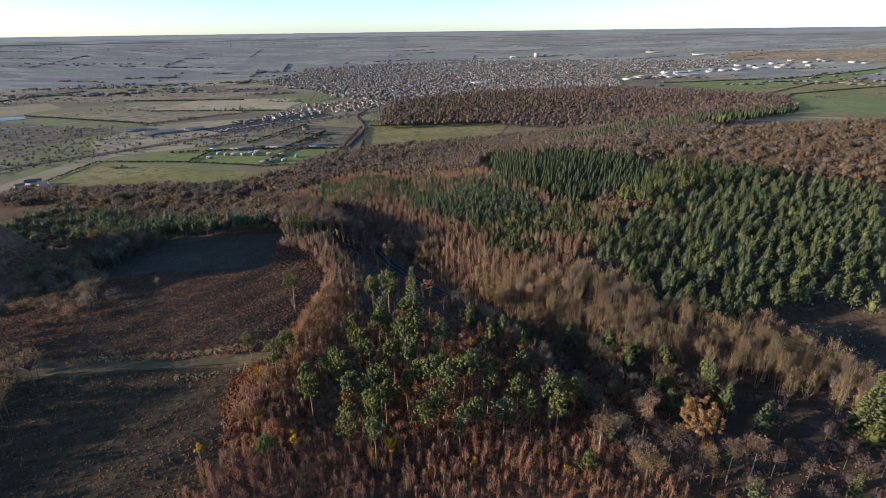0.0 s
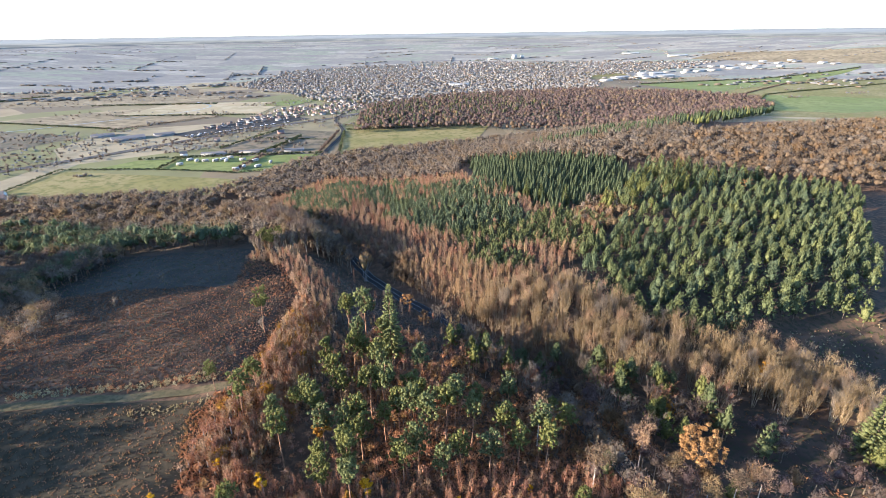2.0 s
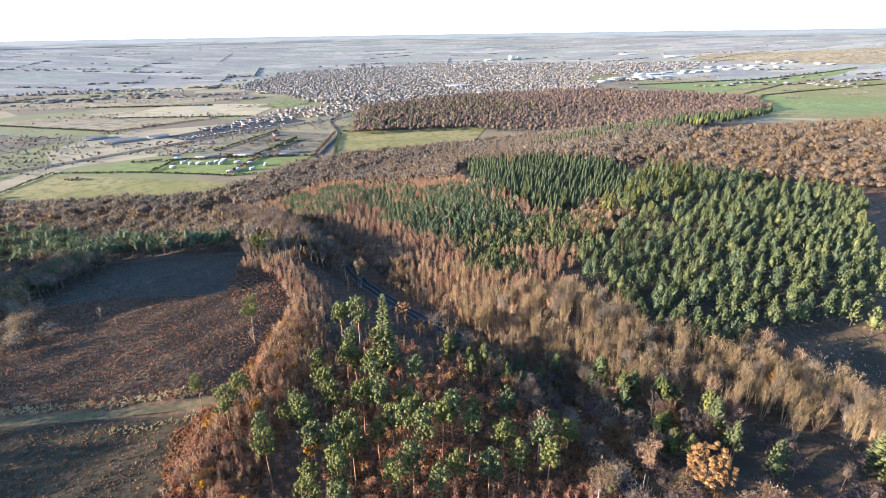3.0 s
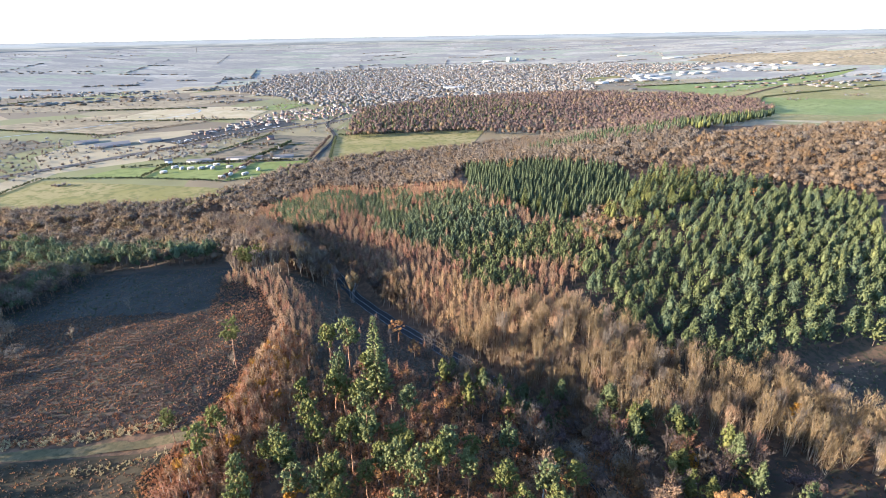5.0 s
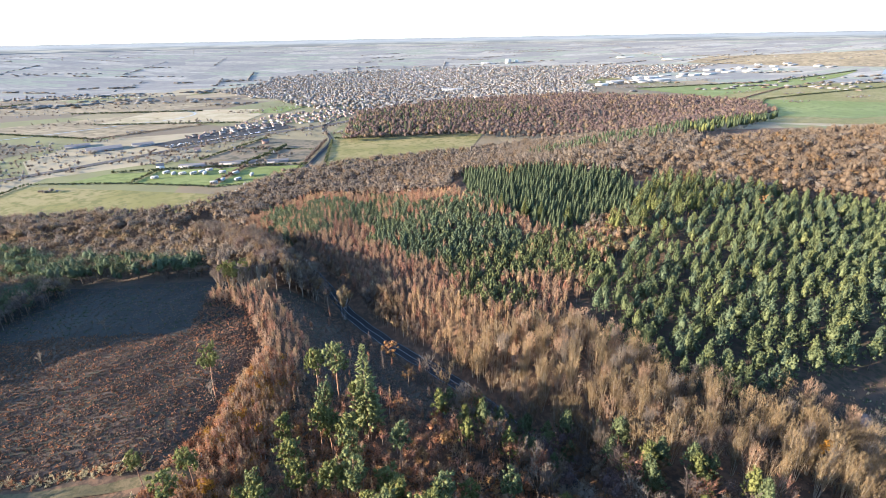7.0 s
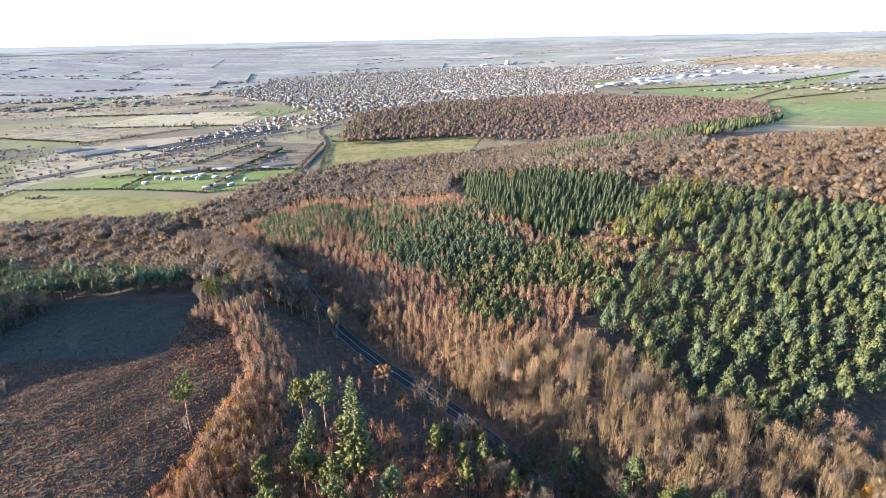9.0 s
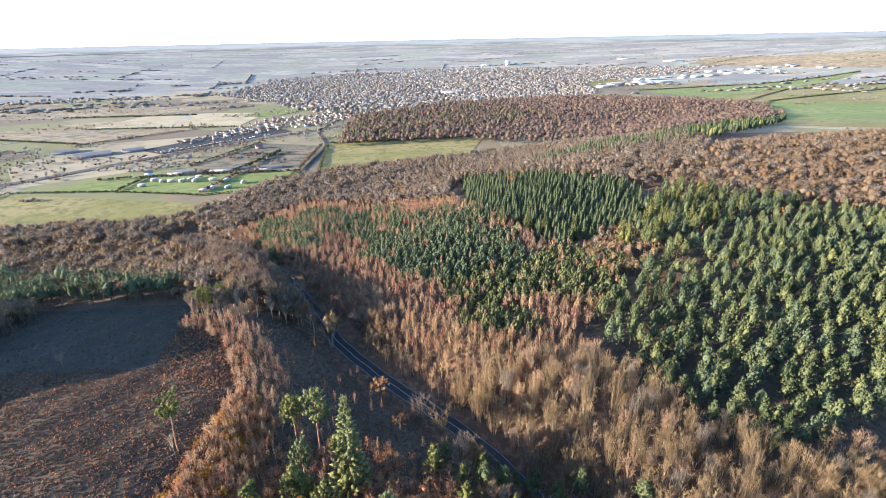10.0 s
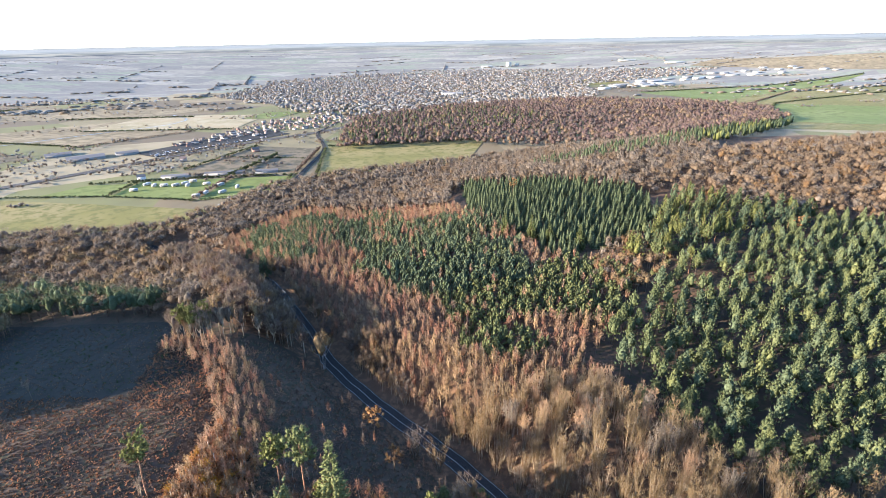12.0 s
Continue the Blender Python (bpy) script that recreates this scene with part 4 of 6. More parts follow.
# bare slope towards the fields
SLOPE = [(-100, 352), (-125, 352), (-168, 470), (-172, 512), (-138, 598), (-66, 646), (60, 690), (190, 735), (330, 680), (300, 560), (186, 440), (165, 452), (50, 550), (33, 460), (-88, 514), (-130, 446)]
stand("scrub_oak", kinds(far_crown, range(101, 107), BARK_DARK, [TWIG_GREY, OAK_TAN, TWIG_GREY, TWIG_GREY, TWIG_GREY, OAK_TAN], h=9.5, r=4.6, n=2, bristle=42, size=1.5, fine=False), np.concatenate([scatter(SLOPE, 5.7, 21, 0.3, 0, OFF_ROAD), scatter([(-400, 425), (-300, 428), (-190, 438), (-168, 470), (-172, 512), (-192, 480), (-400, 461)], 5.6, 211, 0.3)]),
      "brown bare-crowned tree on the slope", "tree", "slope trees", 22, (0.75, 1.25), 60, (-100, 340))
# middle wood
MIDWOOD = [(-96, 780), (-104, 880), (-100, 1050), (20, 1170), (107, 1250), (300, 1320), (432, 1330), (617, 1190), (668, 1040), (600, 880), (480, 770), (330, 690), (190, 745), (57, 800)]
stand("wood_tree", kinds(far_crown, range(111, 119), BARK_DARK, [PLUM, TWIG_DARK, PLUM, TWIG_DARK, OAK_TAN, PLUM, TWIG_DARK, PLUM], h=14, r=6.0, n=1, bristle=32, size=1.75, fine=False, core=0.55), scatter(MIDWOOD, 9.8, 23, 0.3),
      "brown and russet tree of the middle wood", "tree", "middle wood", 24, (0.8, 1.2), 80, (150, 750))
stand("wood_conifer", kinds(far_crown, range(121, 124), BARK_DARK, [SPRUCE, PINE_TALL], h=15, r=3.8, bristle=34, size=1.2, cone=True, fine=False),
      scatter([(-96, 800), (-100, 1030), (130, 1230), (260, 1010), (60, 830)], 12.5, 25, 0.4).tolist() + scatter([(260, 640), (330, 690), (480, 775), (540, 790), (420, 680), (330, 620)], 8, 26, 0.3).tolist(),
      "dark conifer at the edge of the middle wood", "conifer", "middle wood conifers", 27, (0.7, 1.15), 40, (300, 640))
# belt behind the heath
BELT = [(-320, 352), (-318, 430), (-250, 448), (-190, 436), (-125, 372), (-80, 330), (-72, 285), (-105, 290), (-165, 318), (-230, 345)]
stand("belt_tree", kinds(far_crown, range(131, 137), BARK_DARK, [TWIG_GREY, OAK_TAN, TWIG_GREY, OAK_TAN, TWIG, TWIG_GREY], h=12, r=4.4, n=3, bristle=70, size=1.15, fine=False), scatter(BELT, 7.0, 28, 0.3, 0, OFF_ROAD),
      "dark bare broadleaf in the belt behind the heath", "bare tree", "belt trees", 29, (0.75, 1.15), 50, (-90, 280))
stand("belt_pine", kinds(far_crown, range(141, 147), BARK_DARK, [PINE_BLUE, SPRUCE, PINE, PINE_BLUE], h=15.0, r=4.2, n=4, bristle=130, size=0.8, core=0.42),
      scatter([(-330, 330), (-320, 385), (-250, 380), (-170, 340), (-112, 310), (-108, 288), (-165, 312), (-230, 325)], 6.6, 30, 0.38), "dark green pine in the belt behind the heath", "pine tree", "belt pines", 31, (0.7, 1.3), 50, (-110, 280), 0.9)
# trees left of the heath, with a gap where the sun comes through;
# the unseen ones are added to shade the heath and rough grass
LEFT = [(-165, 60), (-132, 60), (-128, 110), (-136, 143), (-170, 160), (-190, 192), (-186, 215), (-180, 262), (-178, 305), (-235, 325), (-255, 300), (-190, 200), (-185, 150)]
stand("heath_edge_tree", kinds(far_crown, range(151, 156), BARK_GREY, [TWIG_GREY, TWIG_DARK, TWIG, TWIG_DARK, LARCH], h=13, r=4.4, n=3, bristle=150, size=1.0, core=0.3), scatter(LEFT, 7.6, 32, 0.3),
      "bare-crowned tree along the edge of the heath", "bare tree", "heath edge trees", 33, (0.75, 1.2), 60, (-140, 140))
stand("heath_edge_pine", kinds(far_crown, range(156, 161), BARK_PINE, [PINE_BLUE, PINE, SPRUCE], h=16.0, r=4.0, n=4, bristle=130, size=0.8, core=0.42), np.concatenate([scatter([(-208, 226), (-190, 232), (-186, 270), (-184, 306), (-206, 318), (-212, 270)], 6.0, 48, 0.3), scatter([(-200, 62), (-140, 62), (-138, 130), (-190, 138)], 9.5, 49, 0.3)]),
      "dark pine along the edge of the heath", "pine tree", "heath edge pines", 50, (0.75, 1.25), 60, (-140, 140), 2.6)
SIDE = [(-208, 200), (-180, 188), (-150, 180), (-144, 204), (-164, 226), (-184, 250), (-206, 256)]
stand("heath_side_tree", kinds(far_crown, range(511, 516), BARK_GREY, [TWIG_GREY, TWIG, TWIG_GREY, LARCH], h=11.0, r=4.0, n=3, bristle=190, size=0.85, core=0.25), scatter(SIDE, 7.6, 516, 0.36),
      "round bare tree with grey twigs beside the heath", "bare tree", "heath side trees", 517, (0.7, 1.2), 50, (-140, 180), 1.2)
# roadside trees on the near bank
BANK = [(-72, 282), (-92, 272), (-82, 256), (-64, 262), (-50, 266), (-38, 268), (-46, 284), (-66, 330)]
stand("bank_tree", kinds(bare_tree, range(161, 165), BARK_ASH, [TWIG_GREY, TWIG_DARK, TWIG], h=15, spread=2.8, stems=1, limbs=9, tw=0.06, tl=1.2, mass=0.6), scatter(BANK, 4.4, 34, 0.3, 0, OFF_ROAD),
      "thin bare tree on the bank above the road", "bare tree", "bank trees", 35, (0.75, 1.1), 40)
# rounded crowns that hide the bend of the road
stand("bend_tree", kinds(far_crown, range(521, 526), BARK_ASH, [TWIG_GREY, PLUM, TWIG_GREY, OAK_TAN, TWIG_DARK], h=16.0, r=3.6, n=3, bristle=210, size=0.75, core=0.3),
      [(-39, 268), (-45, 272), (-42, 279), (-50, 277), (-52, 286), (-58, 282), (-57, 295), (-63, 290), (-63, 304), (-69, 300), (-70, 314), (-76, 309), (-76, 324), (-83, 330)],
      "tall round-crowned bare tree with a pale trunk by the road bend", "bare tree", "road bend trees", 527, (0.85, 1.1))
# tall pines on the near rise
TALL = [(-38, 114), (-38, 150), (-32, 170), (-26, 178), (-14, 166), (6, 152), (30, 143), (52, 130), (58, 121), (40, 116), (0, 113), (-30, 106)]
LONE_PINES = [(-54, 150, 17), (-55, 139, 19), (-44, 133, 17), (-40, 124, 20), (-40, 143, 14), (-38, 147, 15), (-27, 111, 18), (-28, 116, 17), (-19, 107, 20),
              (-48, 106, 14), (-18, 125, 20), (-23, 128, 19), (-20, 131, 21), (-8, 136, 19), (-4, 132, 22), (-2, 137, 20), (-17, 143, 23), (-12, 141, 25),
              (6, 131, 24), (15, 140, 16), (1, 129, 22), (-30, 152, 20), (-16, 179, 18), (128, 318, 17), (136, 326, 18), (150, 338, 18), (160, 330, 17), (142, 310, 15), (-30, 192, 21), (-23, 190, 25), (-62, 188, 20), (-68, 152, 13)]
pts = scatter(TALL, 9.8, 36, 0.32, 0.2, ((ROAD, 12.0),))
pts = np.array([p for p in pts if min(math.hypot(p[0] - q[0], p[1] - q[1]) for q in LONE_PINES) > 5.5])
stand("scots_pine", kinds(pine_old, range(171, 181), BARK_PINE, [PINE_TALL, PINE, PINE_TALL, PINE_OLIVE]), pts,
      "tall Scots pine with a bare trunk and high crown", "pine tree", "tall pines", 37, (0.82, 1.1), 100)
# birch fringe of the heath
FRINGE = [(-62, 120), (-58, 158), (-55, 184), (-54, 214), (-66, 240), (-90, 256), (-84, 266), (-56, 250), (-38, 222), (-36, 190), (-42, 160), (-44, 120)]
stand("young_birch", kinds(slim, range(181, 188), BARK_GREY, [LARCH, LARCH, BIRCH_RED, LARCH_GOLD, LARCH, BIRCH_RED, LARCH], h=7.5, width=2.1, k=36, bw=0.14, blade=0.9, lo=0.12), scatter(FRINGE, 2.5, 38, 0.32, 0, ((ROAD, 14.0),)),
      "young birch with coppery twigs at the heath edge", "birch tree", "heath birches", 39, (0.65, 1.15), 70)
# copper birches round the feet of the pines
COPPER = [(-46, 148), (-50, 188), (-36, 206), (-18, 197), (4, 185), (24, 168), (18, 150), (-16, 146)]
stand("copper_birch", kinds(slim, range(501, 508), BARK_BIRCH, [LARCH, BIRCH_RED, LARCH_GOLD, LARCH, OAK_RUST, BIRCH_RED, LARCH], h=6.5, width=2.0, k=38, bw=0.13, blade=0.85, lo=0.12), scatter(COPPER, 3.3, 508, 0.34, 0.2, ((ROAD, 15.0),)),
      "slight birch with copper twigs under the tall pines", "birch tree", "copper birches", 509, (0.55, 1.2), 60, (-20, 170))
# brushwood in the foreground
BRUSH = [(-66, 62), (-64, 100), (-50, 118), (0, 118), (46, 118), (62, 104), (66, 62)]
stand("thicket_birch", kinds(slim, range(191, 199), BARK_GREY, [THICKET, BIRCH_RED, LARCH, THICKET, THICKET, BIRCH_RED, THICKET, LARCH], h=7.5, width=1.8, k=44, bw=0.075, blade=1.1, lo=0.1), scatter(BRUSH, 2.45, 40, 0.35),
      "thin russet birch in a dense thicket", "birch tree", "birch thicket", 41, (0.6, 1.25), 50, (0, 100))
UNDER = [(-60, 108), (-56, 150), (-46, 182), (-24, 196), (0, 188), (34, 164), (60, 134), (70, 104), (0, 104)]
stand("understorey_tree", kinds(far_crown, range(201, 208), BARK_GREY, [BRACKEN, BIRCH_RED, OAK_RUST, BRACKEN, BRACKEN, LARCH, THICKET], h=4.6, r=1.9, n=1, bristle=110, size=0.6, fine=False, core=0.35), scatter(UNDER, 3.6, 211, 0.35, 0.1, ((ROAD, 9.0),)),
      "small russet tree growing under the tall pines", "tree", "understorey trees", 212, (0.6, 1.2), 60)
# road bank: shade put into the crowns by darker twig colours
ROADBANK = [(-34, 266), (-40, 270), (-64, 302), (-98, 354), (-112, 345), (-76, 292), (-58, 268)]
stand("road_bank_tree", kinds(far_crown, range(221, 227), BARK_GREY, [TWIG_DARK, TWIG_DARK, OAK, TWIG_GREY, PLUM, TWIG_DARK], h=14.0, r=3.2, n=3, bristle=200, size=0.8, core=0.36), scatter(ROADBANK, 4.2, 228, 0.3, 0.1, ((ROAD, 4.6),)),
      "twiggy rounded tree on the bank above the road", "bare tree", "road bank trees", 229, (0.75, 1.2), 40)
# corner by the road: crowns coloured darker to stand in for shade
CORNER = [(34, 100), (64, 100), (68, 66), (140, 66), (140, 100), (128, 112), (120, 128), (104, 132), (84, 146), (66, 142), (46, 128)]
cp = scatter(CORNER, 7.6, 231, 0.32, 0.2, ((ROAD, 7.5),))
ck = np.random.default_rng(232).uniform(0, 1, len(cp))
stand("corner_tree", kinds(far_crown, range(233, 239), BARK_GREY, [TWIG_DARK, PLUM, OAK, PLUM, TWIG_DARK, PLUM], h=11.0, r=2.9, n=3, bristle=180, size=0.75, core=0.4), cp[ck < 0.68],
      "twiggy brown tree in the shaded corner by the road", "bare tree", "corner trees", 240, (0.7, 1.2), 60)
stand("corner_pine", kinds(pine_young, range(241, 245), BARK_PINE, [PINE_TALL, PINE, PINE_OLIVE], h=11.0, wide=3.4), cp[ck >= 0.68],
      "full-crowned green pine in the shaded corner", "pine tree", "corner pines", 245, (0.7, 1.15), 40)
over = []
for k in range(13):
    y = 108 + 4.9 * k
    x = np.interp(y, [110, 160, 197], [58, 46, 29])
    over += [(x - 4.3, y - 1.0), (x + 4.3, y + 2.0)]
stand("overhanging_tree", kinds(far_crown, range(251, 256), BARK_GREY, [TWIG_DARK, OAK, PLUM, TWIG_GREY, OAK_TAN], h=12.0, r=4.0, n=3, bristle=230, size=0.85, core=0.4), over,
      "wide brown tree leaning over the road", "bare tree", "overhanging trees", 256, (0.85, 1.1))
HOLLOW_EDGE = [(103, 142), (122, 132), (138, 142), (136, 166), (124, 178), (108, 170)]
stand("hollow_tree", kinds(coppice, range(261, 266), BARK_GREY, [TWIG, TWIG_GREY, TWIG, LARCH], h=13.0, spread=3.4, stems=8), scatter(HOLLOW_EDGE, 5.4, 266, 0.3),
      "round twiggy tree at the rim of the hollow", "bare tree", "hollow trees", 267, (0.8, 1.1), 40)
BUSHES = [(-66, 118), (-60, 158), (-57, 188), (-54, 216), (-42, 214), (-38, 180), (-40, 150), (-46, 116)]
stand("heath_bush", kinds(far_crown, range(271, 276), BARK_BIRCH, [LARCH, BRACKEN, THICKET, LARCH, BIRCH_GOLD], h=5.0, r=1.7, n=1, bristle=100, size=0.65, fine=False, core=0.3), scatter(BUSHES, 2.7, 276, 0.35, 0.1, ((TRACK, 4.0),)),
      "coppery birch bush on the heath edge", "bush", "heath bushes", 277, (0.6, 1.25), 50)
GLADE = [(92, 292), (98, 330), (116, 350), (142, 362), (158, 336), (140, 312), (118, 296)]
stand("glade_tree", kinds(far_crown, range(281, 286), BARK_GREY, [TWIG, OAK_TAN, TWIG_GREY, OAK, PINE_OLIVE], h=9.0, r=2.5, n=2, bristle=90, size=0.8, fine=False), scatter(GLADE, 5.0, 286, 0.3),
      "small bare tree in a glade between the conifers", "tree", "glade trees", 287, (0.7, 1.2), 20)

# ---- single trees that stand out ----
def lone(name, made, bark, leaf, x, y, h, built, label, category, group="", turn=0.0, wide=1.0, limb=None):
    """One tree of its own, scaled from the height at which it was built."""
    ob = new(name)
    part("trunk", made[0], bark, ob)
    part("crown", made[1], [leaf, limb or bark], ob, "", True)
    k = h / built
    ob.matrix_basis = Matrix.Translation((x, y, float(ground(x, y)))) @ Matrix.Rotation(turn, 4, "Z") @ Matrix.Diagonal((k * wide, k * wide, k, 1))
    return tagged(ob, label, category, group)


for i, (x, y, h) in enumerate(LONE_PINES):
    lone("scots_pine", pine_old(300 + i), BARK_PINE, (PINE_TALL, PINE_TALL, PINE_OLIVE)[i % 3], x, y, h, 20.0,
         "tall Scots pine with a long bare trunk", "pine tree", "tall pines", i * 1.7, 1.0)
lone("spruce", spruce_tall(330, 28.0, 4.2), BARK_DARK, PINE_OLIVE, -12.2, 176.0, 32.5, 28.0, "tall dark pointed spruce among the pines", "spruce tree")
lone("spruce", spruce_tall(331, 17.0, 3.4), BARK_DARK, PINE_BLUE, -76, 349, 17.0, 17.0, "dark green spruce standing among bare trees", "spruce tree")
lone("spruce", spruce_tall(332, 22.0, 4.2), BARK_DARK, PINE_OLIVE, 124, 118, 24.0, 22.0, "bright green spruce at the edge of the hollow", "spruce tree")
for i, (x, y, h, r) in enumerate([(63.5, 164, 12.5, 3.4), (78, 148, 11, 4.2), (66, 147, 9.5, 3.4), (58, 170, 10, 3.0), (49, 174, 14, 3.6), (43, 172, 13, 3.6), (48, 165, 10, 3.6), (70, 156, 9, 3.0), (38, 178, 11, 3.2)]):
    lone("evergreen", pine_young(340 + i, h, r * 1.05, 34, 16, 0.5), BARK_DARK, (PINE, PINE_OLIVE)[i % 2], x, y, h, h, "rounded green pine beside bare trees", "pine tree", "rounded pines", i)
for i, (x, y, h) in enumerate([(-43, 114, 8.5), (-16, 112, 9), (-20, 109, 8), (-56, 120, 5.5), (-67, 107, 6), (18, 111, 5.5), (27, 111, 4.5), (8, 108, 5.5), (-44, 172, 7), (33, 104, 6), (-5, 105, 5), (45, 106, 5)]):
    lone("yellow_birch", leafy(360 + i, 8.0, 1.9, 14, 26, 0.4, 0.25), BARK_BIRCH, (YELLOW, YELLOW, BIRCH_GOLD)[i % 3], x, y, h, 8.0, "small birch with bright yellow autumn leaves", "birch tree", "yellow birches", i)
for i, (x, y, h, r) in enumerate([(-31, 133, 12, 4.0), (40, 133, 11, 3.4), (28, 132, 6, 3.6), (53, 161, 8, 4.6), (-50, 148, 9, 3), (4, 157, 12, 3.0), (12, 166, 9, 3.4), (86, 172, 11, 3.0), (113, 150, 12, 3.6), (92, 186, 9, 2.4), (-7, 221, 13, 4.6), (0, 200, 10, 3.0), (76, 138, 8, 3.6), (226, 350, 15, 6.0), (85, 476, 17, 4.0)]):
    lone("autumn_tree", leafy(380 + i, h, r, 30, 30, 0.42, 0.2, 0.75), BARK_DARK, (BIRCH_GOLD, OAK_RUST, OAK_RUST, OAK)[i % 4], x, y, h, h, "small tree with orange-brown autumn leaves", "tree", "autumn trees", i)
lone("oak", leafy(400, 23.0, 7.6, 110, 70, 0.42, 0.3, 0.85), BARK_GREY, OAK_RUST, 71, 112, 22.0, 23.0, "large oak with orange-brown leaves", "oak tree")
for i, (x, y, h) in enumerate([(43, 110, 21), (59.5, 120, 19), (64, 111, 16), (67, 172, 16), (33, 130, 22), (69, 103, 16), (76, 103, 18), (83, 104, 17), (66, 174, 15)]):
    lone("white_birch", far_crown(410 + i, 16.0, 2.9, 4, 420, 0.62, core=0.12), BARK_BIRCH, (OAK_TAN, LARCH, TWIG)[i % 3], x, y, h, 16.0,
         "leafless birch with a white stem and drooping brown twigs", "birch tree", "white birches", i)
lone("bare_tree", far_crown(425, 15.0, 4.6, 4, 520, 0.7, core=0.15), BARK_GREY, TWIG, 53, 101, 17, 15.0, "round-crowned bare tree with pale grey-green twigs", "bare tree")
lone("bare_tree", bare_tree(426, 15.0, 3.4, 4, 16, 16, 0.07, 1.2, 0.75), BARK_BIRCH, TWIG, -31, 262, 18, 15.0, "pale multi-stemmed tree at the roadside", "bare tree")
for i, (x, y, h, r) in enumerate([(6, 210, 13, 4.0), (13, 205, 14, 4), (20, 190, 13, 3.5), (121, 178, 13, 4.4), (2, 238, 13, 4), (-8, 256, 12, 4), (38, 186, 13, 3.5)]):
    lone("bare_tree", coppice(430 + i, 12.0, r * 0.9, 7, 34, 0.08, 1.1), BARK_GREY, (TWIG_GREY, TWIG)[i % 2], x, y, h, 12.0, "grey twiggy tree leaning over the road", "bare tree", "roadside trees", i)
for i, (x, y, h) in enumerate([(-77, 260, 19), (-81, 262, 18), (-74, 266, 17)]):
    lone("scots_pine", pine_old(440 + i), BARK_PINE, PINE_TALL, x, y, h, 20.0, "tall pine at the far corner of the heath", "pine tree", "tall pines", i)
for i, (x, y, h) in enumerate([(178, 185, 15), (174, 191, 13), (190, 186, 16), (200, 178, 16), (186, 172, 14), (212, 190, 16)]):
    lone("evergreen", pine_young(450 + i, h, 4.0), BARK_DARK, PINE_OLIVE, x, y, h, h, "yellow-green pine above the hollow", "pine tree", "rounded pines", i)
# thin bare trees standing on the heath
for i, (x, y, h) in enumerate([(-120, 232, 8), (-132, 212, 7), (-100, 246, 6), (-62, 186, 8)]):
    lone("dead_tree", bare_tree(460 + i, 9.0, 1.2, 1, 6, 6, 0.06, 1.0), BARK_GREY, TWIG_GREY, x, y, h, 9.0, "thin grey bare tree on the heath", "bare tree", "heath trees", i)
# growth between the heath fringe and the road, twigs coloured dark for shade
DARK_BANK = [(-34, 200), (-38, 222), (-52, 246), (-40, 256), (-26, 246), (-6, 222), (12, 200), (20, 186), (8, 186), (-18, 198)]
stand("bank_birch", kinds(slim, range(471, 476), BARK_GREY, [TWIG_DARK, BIRCH_RED, TWIG_DARK], h=8.5, width=1.5, k=40, bw=0.18), scatter(DARK_BANK, 9.5, 42, 0.35, 0, ((ROAD, 6.0),)),
      "thin dark birch on the shaded bank", "birch tree", "bank birches", 43, (0.5, 1.1), 60)
# far side of the road
FARSIDE = [(2, 238), (-18, 262), (-40, 300), (-70, 350), (-92, 350), (-60, 300), (-51, 290), (-12, 268)]
stand("verge_tree", kinds(bare_tree, range(481, 485), BARK_GREY, [TWIG, TWIG_GREY, OAK_TAN, TWIG_DARK], h=11.0, spread=3.2, stems=2, twigs=8, tw=0.1, mass=0.6), scatter(FARSIDE, 4.4, 44, 0.3, 0, ((ROAD, 5.0),)),
      "bushy bare tree along the road verge", "bare tree", "verge trees", 45, (0.8, 1.2), 50)
NEARSIDE = [(-40, 268), (-58, 300), (-95, 358), (-140, 408), (-160, 400), (-112, 345), (-75, 300), (-62, 272)]
stand("verge_tree", kinds(bare_tree, range(486, 490), BARK_DARK, [TWIG_DARK, TWIG_GREY, OAK_TAN], h=14.0, spread=4.0, stems=1, tw=0.12, mass=0.6), scatter(NEARSIDE, 4.8, 46, 0.3, 0, ((ROAD, 4.5),)),
      "bushy bare tree along the road verge", "bare tree", "verge trees", 47, (0.8, 1.2), 40)

# grove between the near pines and the road
GROVE = [(6, 182), (28, 182), (48, 172), (72, 158), (92, 138), (86, 122), (44, 128), (30, 150), (8, 172)]
gp = scatter(GROVE, 5.0, 58, 0.35, 0.1, ((ROAD, 5.0),))
gk = np.random.default_rng(59).uniform(0, 1, len(gp))
stand("grove_tree", kinds(bare_tree, range(521, 526), BARK_DARK, [TWIG_DARK, TWIG_GREY, BIRCH_RED], h=15.0, spread=3.0, stems=1, limbs=9, twigs=9, tw=0.07, tl=1.3), gp[gk < 0.42],
      "dark bare tree in the grove by the road", "bare tree", "grove trees", 60, (0.7, 1.15))
stand("grove_pine", kinds(pine_young, range(526, 531), BARK_PINE, [PINE_TALL, PINE, PINE_TALL], h=15.5, wide=3.4, lo=0.4), gp[(gk >= 0.42) & (gk < 0.84)],
      "full-crowned green pine in the grove by the road", "pine tree", "grove pines", 62, (0.75, 1.15))
stand("grove_oak", kinds(leafy, range(531, 535), BARK_DARK, [OAK, OAK_TAN, OAK_RUST], h=9.5, r=3.2, n=14, leaf=0.5), gp[gk >= 0.84],
      "small brown-leaved oak in the grove by the road", "oak tree", "grove oaks", 63, (0.7, 1.1))

